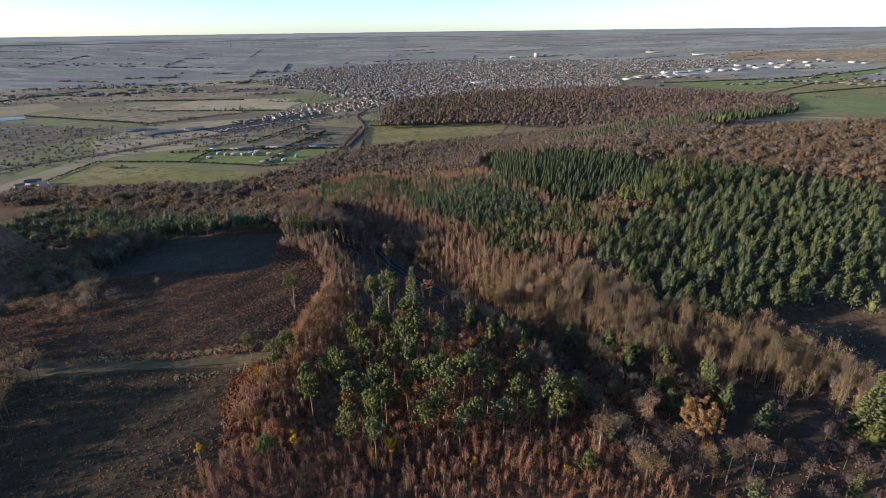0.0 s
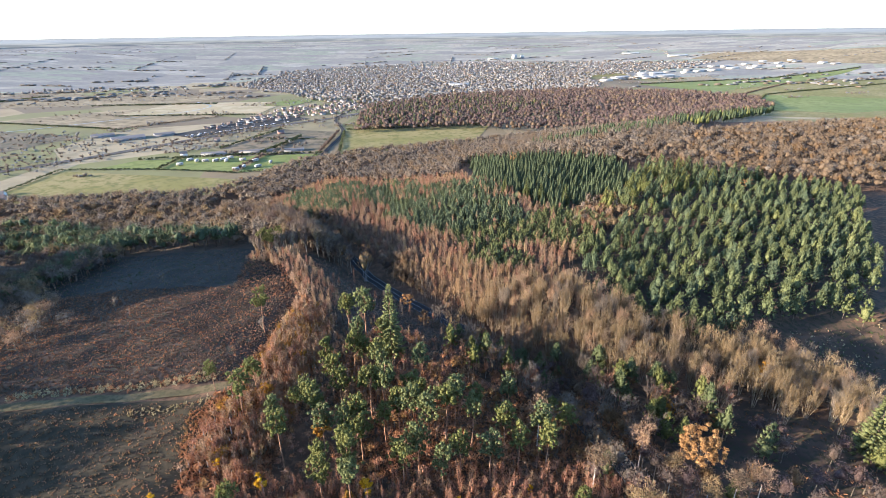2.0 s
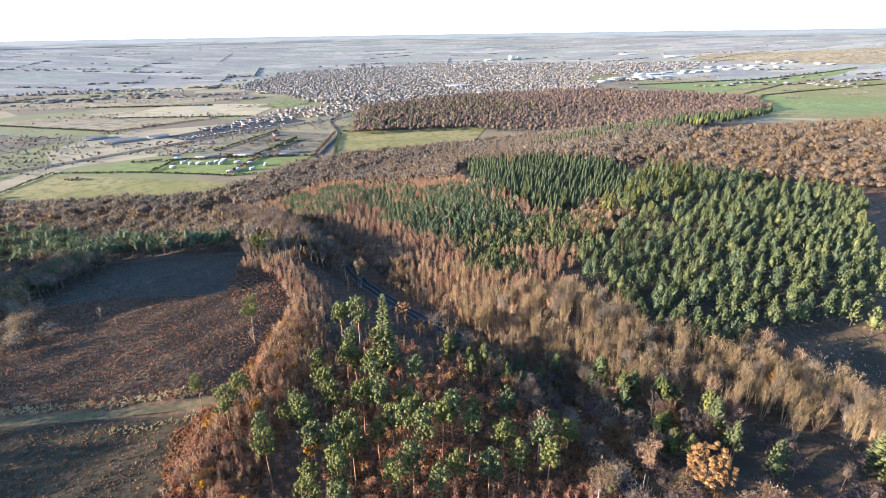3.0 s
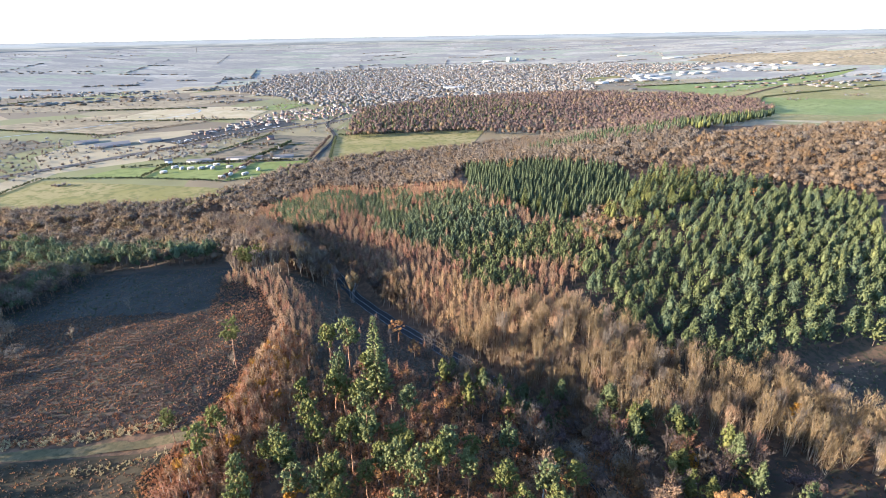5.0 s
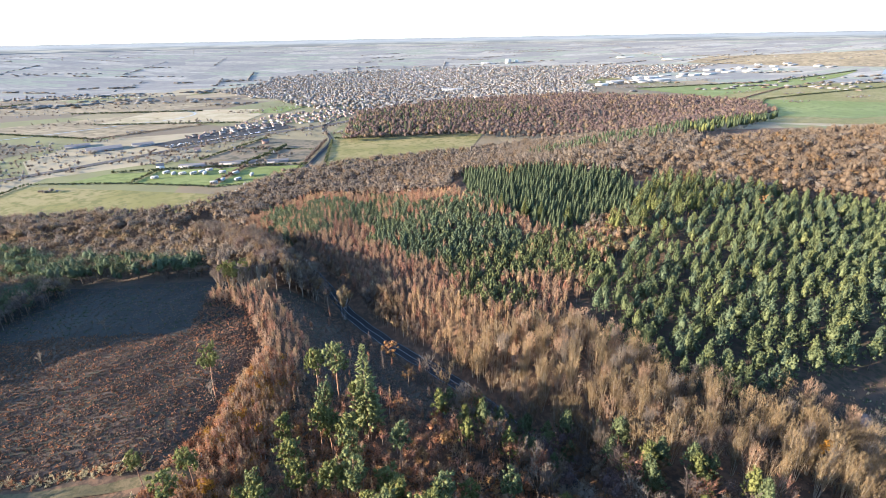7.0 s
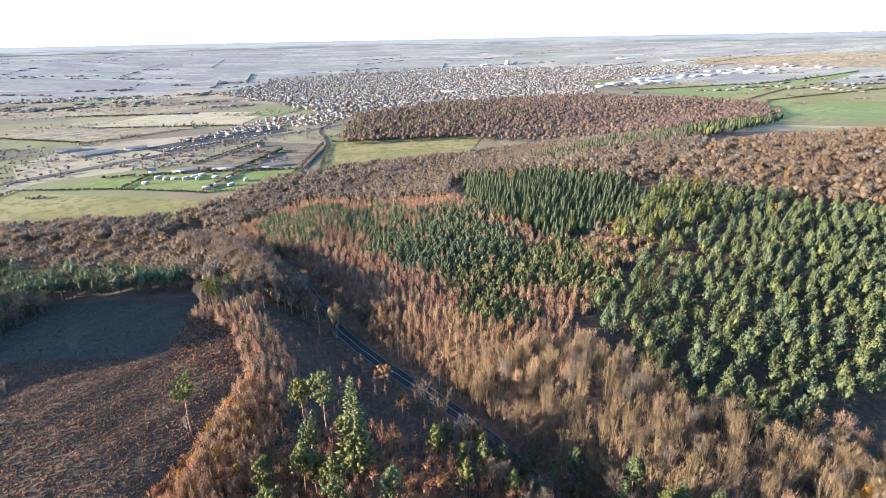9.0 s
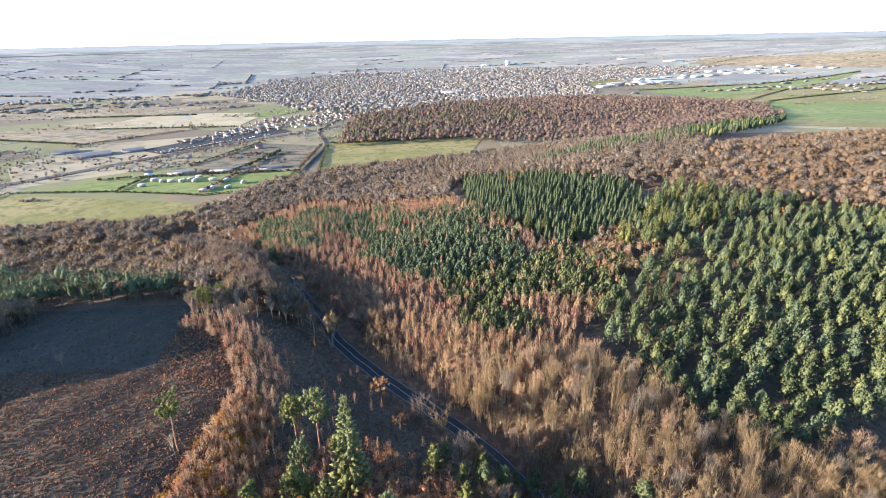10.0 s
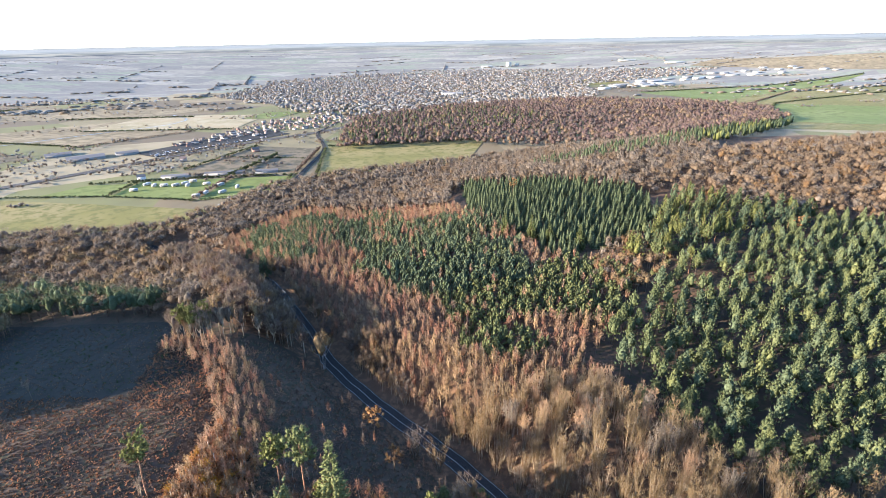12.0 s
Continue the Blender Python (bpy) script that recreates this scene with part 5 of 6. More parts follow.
# close growth on the near verge
VERGE = [(22, 190), (34, 178), (48, 148), (38, 142), (22, 168), (10, 184)]
vp = scatter(VERGE, 5.0, 64, 0.3, 0.3, ((ROAD, 4.5),))
vk = np.random.default_rng(65).uniform(0, 1, len(vp))
stand("verge_tree", kinds(bare_tree, range(541, 545), BARK_GREY, [TWIG_GREY, TWIG, BIRCH_RED], h=12.5, spread=2.8, stems=2, limbs=8, twigs=9, tw=0.1), vp[vk < 0.6],
      "grey bare tree on the near verge of the road", "bare tree", "verge trees", 66, (0.7, 1.1))
stand("verge_pine", kinds(pine_young, range(545, 549), BARK_PINE, [PINE_TALL, PINE], h=13.0, wide=3.2), vp[vk >= 0.8],
      "green pine on the near verge of the road", "pine tree", "verge pines", 67, (0.75, 1.1))
stand("verge_birch", kinds(slim, range(549, 553), BARK_BIRCH, [LARCH, LARCH_GOLD, BIRCH_RED], h=10.0, width=1.4, k=36, bw=0.22), vp[(vk >= 0.6) & (vk < 0.8)],
      "coppery birch on the near verge of the road", "birch tree", "verge birches", 68, (0.7, 1.1))

# ---- low growth ----
def tussocks(name, poly, gap, seed, mats, label, height, spread, k, width, away=(), scale=None):
    rng = np.random.default_rng(seed)
    pts = scatter(poly, gap, seed, 0.4, 0.3, away)
    if scale is not None:
        pts = pts[rng.uniform(0, 1, len(pts)) < scale(pts[:, 0], pts[:, 1])]
    n = len(pts)
    m = 3
    p = np.repeat(np.c_[pts, ground(pts[:, 0], pts[:, 1]) + 0.05], m, 0)
    big = np.repeat(rng.uniform(0.55, 1.3, n), m)
    p[:, :2] += rng.normal(size=(n * m, 2)) * (spread * big * 0.45)[:, None]
    d = np.concatenate([rng.normal(size=(n * m, 2)) * 0.55, np.full((n * m, 1), 0.8)], 1)
    s = Soup()
    s.blades(rng, p, d, np.repeat(height * big, k), width, k, 0.4, np.repeat(rng.integers(0, len(mats), n), m))
    tagged(part(name, s, mats), label, "undergrowth", kind="stuff")


HEATH_POLY = [(-190, 152), (-60, 157), (-57, 184), (-54, 214), (-68, 226), (-120, 233), (-195, 242), (-200, 210)]
tussocks("heather", HEATH_POLY, 1.0, 50, [HEATHER, HEATHER, HEATHER, BRACKEN], "tufted brown winter heather on the heath", 0.48, 0.75, 4, 0.42, ((TRACK, 3.5),))
# tussocks added for texture and to darken the bank by their own shadows
tussocks("bank_heather", [(-42, 188), (22, 180), (6, 214), (-24, 262), (-62, 264), (-46, 230)], 1.3, 61, [HEATHER, TWIG_DARK, HEATHER], "dark heather and dead stalks above the road", 0.8, 0.9, 5, 0.2, ((ROAD, 5.0),))
tussocks("heath_corner", [(-86, 226), (-60, 216), (-54, 222), (-58, 244), (-84, 264), (-92, 262)], 1.15, 62, [HEATHER, BRACKEN, HEATHER], "tufted brown heather in the corner of the heath", 0.8, 0.9, 5, 0.32)
# tussocks added so that their own shadows darken the grass
tussocks("clearing_tussocks", [(-195, 242), (-120, 234), (-70, 227), (-80, 274), (-150, 300), (-195, 315)], 2.0, 59, [HEATHER, HEATHER, GORSE], "low dark tussocks on the clearing grass", 0.5, 1.0, 5, 0.3)
tussocks("bracken", [(-68, 120), (-62, 158), (-58, 190), (-52, 216), (-40, 200), (-30, 150), (-20, 118), (40, 118), (70, 125), (60, 150), (0, 160), (-45, 190), (-72, 140)], 1.0, 51, [BRACKEN, BRACKEN, OAK_RUST],
         "dead russet bracken under the pines", 0.9, 1.0, 4, 0.36, ((TRACK, 3.0),))
tussocks("fringe_bracken", [(-68, 150), (-58, 190), (-54, 218), (-40, 204), (-40, 160), (-44, 116), (-64, 112)], 0.95, 58, [BRACKEN, BRACKEN, LARCH], "tall coppery bracken along the heath edge", 1.35, 0.9, 5, 0.4, ((TRACK, 3.0),))
tussocks("bracken_floor", [(-70, 60), (-60, 110), (80, 122), (150, 110), (150, 60)], 2.4, 52, [BRACKEN, BIRCH_RED], "brown bracken under the birch thicket", 0.8, 1.0, 4, 0.3)
tussocks("pale_grass", [(-135, 151), (-96, 153.5), (-70, 158), (-70, 163), (-96, 157), (-135, 154)], 1.0, 53, [PALE_GRASS, PALE_GRASS, BRACKEN], "tufts of pale dead grass along the track", 0.95, 0.7, 6, 0.3)
tussocks("pale_grass", [(-92, 144), (-66, 149), (-64, 151), (-70, 145), (-90, 141)], 1.3, 54, [PALE_GRASS], "tufts of pale dead grass along the track", 0.9, 0.7, 6, 0.28)
tussocks("rough_tussocks", [(-150, 62), (-66, 62), (-60, 148), (-150, 143)], 1.5, 55, [HEATHER, HEATHER, BRACKEN, OAK], "scattered tussocks and low scrub on rough grass", 0.6, 0.8, 4, 0.22)
tussocks("woodland_floor", [(5, 222), (70, 230), (95, 186), (135, 158), (120, 112), (80, 150), (34, 190)], 2.6, 56, [BRACKEN, OAK_RUST, OAK], "fallen leaves and bracken under bare trees", 0.5, 1.1, 4, 0.4)
tussocks("hollow_scrub", [(128, 165), (150, 186), (200, 186), (220, 150), (170, 120), (140, 145)], 2.2, 57, [HEATHER, PALE_GRASS, GORSE], "rough scrub in the shaded hollow", 0.7, 1.0, 4, 0.25)

# old shed in the hollow
shed = new("shed")
b = Soup()
b.box(-2.6, -1.8, -0.6, 2.6, 1.8, 2.1)
part("wall", b, OLD_WOOD, shed)
b = Soup()
for sgn in (1, -1):
    v = [(-2.9, 2.2 * sgn, 1.95), (2.9, 2.2 * sgn, 1.95), (2.9, 0, 3.2), (-2.9, 0, 3.2)]
    b.quad(*v)
    b.quad(*[(x, y, z + 0.12) for x, y, z in v])
part("roof", b, TILE_BROWN, shed)
b = Soup()
b.box(-0.5, -1.87, -0.1, 0.5, -1.8, 1.8)
part("door", b, DARK_METAL, shed)
shed.matrix_basis = pose(141.5, 169.0, float(ground(141.5, 169.0)), 0, 0, 25)
tagged(shed, "small weathered wooden shed in the hollow", "shed")

# ---- valley: fields, lanes, railway, river ----
sheet("meadow", [(-400, 462), (-190, 480), (-172, 530), (-398, 585)], MEADOW, "wide grazed yellow-green meadow below the wood", "field")
sheet("green_field", [(-362, 594), (-296, 587), (-290, 634), (-336, 630)], GREEN, "bright green paddock beside the caravan site", "field")
sheet("caravan_field", [(-290, 585), (-206, 566), (-196, 645), (-284, 640)], GREEN, "mown green caravan field between hedges", "field", 0.3)
sheet("green_field", [(-198, 562), (-136, 575), (-124, 648), (-190, 645)], GREEN, "green paddock with dark hedges", "field", 0.2)
sheet("cemetery_grass", [(-260, 690), (-130, 668), (-124, 800), (-215, 830)], SCRUB, "mown burial ground with dark shrubs", "field")
sheet("hill_meadow", [(-100, 640), (70, 690), (110, 830), (-112, 805)], MEADOW, "sloping pale green meadow by the lane", "field", 0.4)
sheet("pasture", [(-900, 700), (-560, 640), (-500, 800), (-760, 900)], SCRUB, "brown scrubby river flats", "field", 0.3, 20)
sheet("pasture", [(-760, 960), (-480, 860), (-360, 980), (-520, 1180)], MARSH, "pale rough pasture by the river", "field", 0.3, 20)
sheet("pasture", [(-1000, 1190), (-560, 1190), (-440, 1390), (-1000, 1500)], MARSH, "pale brown pasture on the valley floor", "field", 0.3, 20)
sheet("pasture", [(-560, 1010), (-300, 1000), (-290, 1200), (-540, 1220)], STUBBLE, "pale stubble field beside the town", "field", 0.5, 20)
sheet("green_field", [(-330, 1130), (-262, 1120), (-230, 1240), (-300, 1250)], GREEN, "small green playing field in the town", "field", 0.7, 20)
sheet("green_field", [(470, 770), (760, 560), (1900, 1500), (760, 1560)], MEADOW, "pale green farmland beyond the wood", "field", 0.25, 25)
sheet("green_field", [(560, 885), (640, 770), (1050, 930), (740, 1120)], GREEN, "large green arable field beyond the wood", "field", 0.6, 25)
sheet("green_field", [(660, 1080), (740, 1130), (1400, 1430), (1050, 1480)], MEADOW, "yellow-green field beyond the wood", "field", 0.6, 25)
sheet("green_field", [(690, 1230), (1040, 1490), (1560, 1860), (640, 1560)], GREEN, "long green field below the industrial estate", "field", 0.6, 25)
sheet("tan_field", [(1180, 2330), (1900, 1700), (2600, 2000), (1340, 2440)], MARSH, "wide pale tan stubble field", "field", 0.8, 30)
sheet("green_field", [(560, 1900), (760, 1960), (800, 2100), (600, 2080)], MEADOW, "green sports field among houses", "field", 0.8, 25)
sheet("lake", [(1560, 1760), (1800, 1600), (1900, 1680), (1640, 1840)], WATER, "dark blue-grey lake beyond the fields", "water", 0.9, 40)
LANE = [(-116, 560), (-120, 640), (-116, 720), (-112, 790), (-130, 860), (-150, 924), (-120, 1100)]
ribbon("lane", LANE, 5.0, ASPHALT, "narrow grey lane between meadows", "road", 0.6, step=8)
RAIL = [(-640, 380), (-492, 562), (-411, 645), (-367, 700), (-305, 780), (-227, 870), (-140, 940), (-60, 1060)]
ribbon("railway", RAIL, 13.0, GRAVEL, "grey railway ballast across the valley", "railway", 0.6, step=10)
for k in (-5.2, -3.8, 3.8, 5.2):
    ribbon("rail", RAIL, 0.25, DARK_METAL, "steel rail on the railway line", "rail", 0.8, k, step=10)
ribbon("river", [(-900, 740), (-760, 790), (-640, 860), (-590, 905), (-511, 991), (-440, 1060), (-430, 1140), (-500, 1230)], 3.5, WATER, "narrow winding river reflecting the sky", "water", 0.6, step=8)
sheet("pond", [(-800, 900), (-740, 920), (-730, 960), (-790, 950)], WATER, "small pond on the river flats", "water", 0.6)
sheet("car_park", [(-372, 800), (-330, 770), (-190, 930), (-250, 985)], ASPHALT, "grey car park beside the railway", "car park", 0.5)


def hedge(p0, p1, h, w, leaf, label, seed, density=1.1):
    rng = np.random.default_rng(seed)
    p0, p1 = np.array(p0, float), np.array(p1, float)
    n = int(np.linalg.norm(p1 - p0) * density)
    t = rng.uniform(0, 1, n)[:, None]
    q = p0 + (p1 - p0) * t + rng.normal(size=(n, 2)) * w * 0.3
    p = np.c_[q, ground(q[:, 0], q[:, 1]) + rng.uniform(0.2, 0.65, n) * h]
    s = Soup()
    s.blades(rng, p, np.c_[rng.normal(size=(n, 2)) * 0.6, np.full(n, 0.6)], h * 0.55, h * 0.5, 4, 0.5)
    return tagged(part("hedge", s, leaf), label, "hedge", "valley hedges")


for i, (a, b, h) in enumerate([((-400, 590), (-296, 584), 3.0), ((-296, 584), (-204, 562), 3.0), ((-204, 560), (-136, 572), 3), ((-292, 586), (-286, 640), 4), ((-202, 566), (-192, 645), 5),
                               ((-336, 634), (-196, 650), 4), ((-190, 648), (-122, 650), 4), ((-126, 560), (-128, 650), 4), ((-100, 642), (-114, 800), 4), ((-126, 660), (-122, 800), 5),
                               ((-112, 806), (100, 832), 5), ((-260, 690), (-215, 830), 4), ((-400, 462), (-400, 590), 3), ((560, 890), (740, 1122), 4), ((640, 1085), (1050, 1485), 4), ((740, 1125), (1400, 1440), 4), ((650, 1560), (1560, 1866), 5),
                               ((-560, 1005), (-300, 995), 4), ((-760, 960), (-480, 858), 4), ((-480, 860), (-360, 985), 3), ((-700, 1180), (-440, 1185), 5), ((-1000, 1190), (-1000, 1500), 5), ((-196, 652), (-170, 760), 6), ((-240, 760), (-130, 735), 3)]):
    hedge(a, b, h * 0.85, 2.4, (HEDGE_LEAF, TWIG_DARK)[i % 5 == 4], "dark hedge along a field edge", 500 + i, 1.5)

# tree clumps and tree lines of the valley
rng = np.random.default_rng(600)
clumps = []
for cx, cy, n, r in [(-545, 800, 40, 30), (-470, 850, 22, 16), (-440, 905, 14, 12), (-390, 1010, 26, 26), (-330, 1150, 40, 30), (-270, 1200, 26, 30), (-620, 1010, 30, 60), (-700, 1300, 40, 70), (-880, 1210, 60, 90),
                     (-560, 700, 60, 60), (-480, 640, 40, 40), (-500, 760, 40, 40), (-300, 700, 40, 26), (-220, 740, 30, 18), (-160, 700, 12, 10), (-600, 600, 50, 50), (-520, 560, 40, 40), (-680, 760, 50, 50), (-460, 720, 30, 30), (-175, 650, 20, 14), (-230, 655, 14, 8), (-120, 850, 30, 26), (-60, 840, 40, 22),
                     (-420, 740, 26, 24), (-340, 740, 20, 18), (-250, 830, 20, 20), (760, 1060, 20, 14), (880, 1220, 16, 16), (930, 1110, 14, 12), (820, 1330, 14, 20), (660, 1620, 50, 30), (800, 1720, 50, 40), (1000, 1850, 40, 40),
                     (-1050, 1500, 60, 100), (-760, 1500, 60, 80), (-560, 1450, 60, 60), (-440, 1320, 50, 40), (-200, 1260, 50, 40), (-60, 1300, 70, 60), (60, 1480, 60, 60), (-360, 560, 8, 6), (-150, 560, 20, 14)]:
    clumps.append(np.c_[rng.normal(cx, r, n), rng.normal(cy, r * 0.6, n)])
seg = np.array(RAIL, float)
for side in (-14, 15, 24):
    for (x0, y0), (x1, y1) in zip(seg, seg[1:]):
        ln = math.hypot(x1 - x0, y1 - y0)
        t = rng.uniform(0, 1, int(ln / 11))
        clumps.append(np.c_[x0 + (x1 - x0) * t + side * (y1 - y0) / ln, y0 + (y1 - y0) * t - side * (x1 - x0) / ln] + rng.normal(0, 4, (len(t), 2)))
clumps.append(np.concatenate([row_trees + rng.normal(0, 3, row_trees.shape) for row_trees in [scatter([(-352, 850), (-318, 838), (-200, 965), (-140, 980), (-90, 1110), (-160, 1150), (-262, 1090), (-300, 960)], 15, 605, 0.4)]]))
clumps.append(scatter([(-900, 700), (-560, 640), (-500, 800), (-760, 900)], 27, 602, 0.45))
clumps.append(scatter([(-700, 480), (-520, 480), (-420, 620), (-480, 740), (-640, 640)], 22, 603, 0.45))
clumps.append(scatter([(-320, 660), (-262, 690), (-225, 840), (-330, 790)], 13, 604, 0.4))
stand("valley_tree", kinds(far_crown, range(601, 607), BARK_DARK, [TWIG_GREY, HAZE_TWIG, TWIG_GREY, HAZE_TWIG, TWIG_GREY, TWIG_DARK], h=7.5, r=4.2, n=1, bristle=30, size=1.3, fine=False), np.concatenate(clumps),
      "bare winter tree on the valley floor", "tree", "valley trees", 61, (0.5, 1.15), 60, (-250, 700), 1.6)
lines = []
for k in range(330):
    d, az = 1250 + 3400 * rng.uniform(0, 1) ** 0.8, rng.uniform(-0.85, 0.85)
    x, y = d * math.sin(az), d * math.cos(az)
    a = rng.choice([0.2, 0.35, -0.15, 1.7]) + rng.normal(0, 0.12)
    n = int(rng.uniform(8, 26))
    t = np.sort(rng.uniform(-1, 1, n)) * rng.uniform(60, 230)
    lines.append(np.c_[x + np.cos(a) * t, y + np.sin(a) * t + rng.normal(0, 3, n), np.full(n, a)])
lines = np.concatenate(lines)
lines = lines[(lines[:, 1] > 1250) & ~inside(MIDWOOD, lines[:, 0], lines[:, 1]) & (np.hypot(lines[:, 0], lines[:, 1]) < 4700)]
far = Soup()
fv = []
for i in range(4):
    s = Soup()
    fr = np.random.default_rng(700 + i)
    s.lumps(fr, [(0, 0, 2.6)], np.array([[8.0, 3.6, 2.8]]), 4, 1.6, 0.9, 0.5)
    fv.append((None, s.arrays()))
for i, (x, y, turn) in enumerate(lines):
    k = math.hypot(x, y)
    k = k / far_dist(k) * rng.uniform(0.7, 1.4)
    far.put(fv[i % 4][1], x, y, float(ground(x, y)), turn, k * 1.3, k, i % 3)
tagged(part("far_hedgerows", far, [HAZE_TWIG, TWIG_GREY, HAZE_TWIG]), "far tree lines and hedgerows of the plain", "trees", kind="stuff")


# ---- houses ----
def house_parts(w, d, h, roof):
    wall, top, stack = Soup(), Soup(), Soup()
    wall.box(-w / 2, -d / 2, -1.0, w / 2, d / 2, h)
    for x in (-w / 2, w / 2):
        wall.add([(x, -d / 2, h), (x, d / 2, h), (x, 0, h + roof)], [(0, 1, 2)])
    e = 0.4
    for sgn in (1, -1):
        v = [(-w / 2 - e, sgn * (d / 2 + e), h - 0.2), (w / 2 + e, sgn * (d / 2 + e), h - 0.2), (w / 2 + e, 0, h + roof + 0.1), (-w / 2 - e, 0, h + roof + 0.1)]
        top.quad(*v)
        top.quad(*[(x, y, z + 0.16) for x, y, z in v])
    stack.box(w * 0.3, -0.4, h + roof * 0.5, w * 0.3 + 0.8, 0.4, h + roof + 1.1)
    return wall, top, stack


HOUSE_KINDS = [(house_parts(10, 7.5, 5.2, 2.8), WHITE_WALL, SLATE, "white-walled house with a grey slate roof"),
               (house_parts(9, 7, 5.0, 2.6), BRICK_WALL, TILE_RED, "buff brick house with a red tiled roof"),
               (house_parts(16, 8, 5.2, 3.0), RENDER_WALL, TILE_BROWN, "cream terrace with a brown tiled roof"),
               (house_parts(11, 8, 4.8, 3.0), RED_BRICK, TILE_BROWN, "red brick house with a brown tiled roof"),
               (house_parts(14, 7, 7.6, 3.0), RENDER_WALL, SLATE, "tall cream block with a slate roof")]


def house(x, y, turn, kind, size=1.0):
    (w, r, c), wm, rm, label = HOUSE_KINDS[kind]
    if "first" not in HOUSE_FIRST.get(kind, {}):
        ob = new("house")
        for name, s, m in (("wall", w, wm), ("roof", r, rm), ("chimney", c, RED_BRICK)):
            part(name, s, m, ob)
        HOUSE_FIRST[kind] = {"first": ob}
        tagged(ob, label, "house", "town houses")
        ob.matrix_basis = Matrix.Translation((x, y, float(ground(x, y)))) @ Matrix.Rotation(turn, 4, "Z") @ Matrix.Scale(size, 4)
        return
    copy_thing(HOUSE_FIRST[kind]["first"], Matrix.Translation((x, y, float(ground(x, y)))) @ Matrix.Rotation(turn, 4, "Z") @ Matrix.Scale(size / HOUSE_FIRST[kind]["first"].scale[0], 4))


HOUSE_FIRST = {}
rng = np.random.default_rng(800)
row = scatter([(-352, 850), (-318, 838), (-200, 965), (-140, 980), (-90, 1110), (-160, 1150), (-262, 1090), (-300, 960)], 15, 801, 0.25, 0.75)
for i, (x, y) in enumerate(row):
    house(x, y, 0.75 + rng.choice([0, 1.57]) + rng.normal(0, 0.1), int(rng.choice([1, 1, 3, 2, 2, 3])), rng.uniform(0.4, 0.54))
for x, y, k, t in [(-289, 649, 0, 0.4), (-282, 742, 1, 0.2), (-206, 790, 3, 0.5), (-395, 470, 3, 0.3), (-405, 478, 1, 0.9), (-388, 486, 0, 0.2), (-402, 492, 2, 0.5), (-380, 476, 1, 0.3), (640, 1010, 3, 0.3)]:
    house(x, y, t, k, 0.8)
house(-215, 490, 0.1, 3, 0.5)
town = Soup()
stock = []
for (w, r, c), wm, rm, _ in HOUSE_KINDS:
    stock.append((w.arrays(), r.arrays(), c.arrays()))
TOWN_MATS = [m for _, wm, rm, _ in HOUSE_KINDS for m in (wm, rm)]
MAIN = [(-360, 1460), (-250, 1240), (-130, 1110), (-60, 1130), (20, 1210), (107, 1290), (300, 1365), (440, 1400), (540, 1560), (560, 1780), (640, 1960), (900, 2060), (1271, 2226), (835, 2400), (327, 2520), (-213, 2480), (-546, 2300), (-620, 1800)]
VILLAGE = [(-1250, 1560), (-940, 1640), (-700, 1660), (-760, 1780), (-1150, 1780)]
VILLAGE_B = [(-1010, 1120), (-900, 1150), (-960, 1280), (-1100, 1270)]
for poly, gap, seed, turn in ((MAIN, 18.5, 802, 0.3), (VILLAGE, 34, 803, 0.1), (VILLAGE_B, 34, 804, 0.1)):
    for i, (x, y) in enumerate(scatter(poly, gap, seed, 0.3, turn)):
        if rng.uniform() < 0.14:
            continue
        d = math.hypot(x, y)
        k = d / far_dist(d)
        j = int(rng.choice([0, 0, 1, 1, 2, 3, 4], p=[0.1, 0.1, 0.15, 0.15, 0.24, 0.2, 0.06]))
        a = 0.3 + 0.35 * math.sin(x * 0.006) + rng.choice([0, 1.57]) + rng.normal(0, 0.08)
        z = float(ground(x, y))
        town.put(stock[j][0], x, y, z, a, k * 0.54, k * 0.44, 2 * j)
        town.put(stock[j][1], x, y, z, a, k * 0.54, k * 0.44, 2 * j + 1)
tagged(part("town_houses", town, TOWN_MATS), "closely built town of small houses on the plain", "houses", kind="stuff")
tt = np.concatenate([scatter(MAIN, 16.5, 805, 0.45), scatter(VILLAGE, 40, 806, 0.4)])
st = Soup()
for i, (x, y) in enumerate(tt):
    d = math.hypot(x, y)
    k = d / far_dist(d) * rng.uniform(0.7, 1.3)
    st.put(fv[i % 4][1], x, y, float(ground(x, y)), i * 2.1, k * 0.75, k * 1.2, i % 3)
tagged(part("town_trees", st, [TWIG_GREY, HAZE_TWIG, HAZE_TWIG]), "bare garden trees between the houses", "trees", kind="stuff")


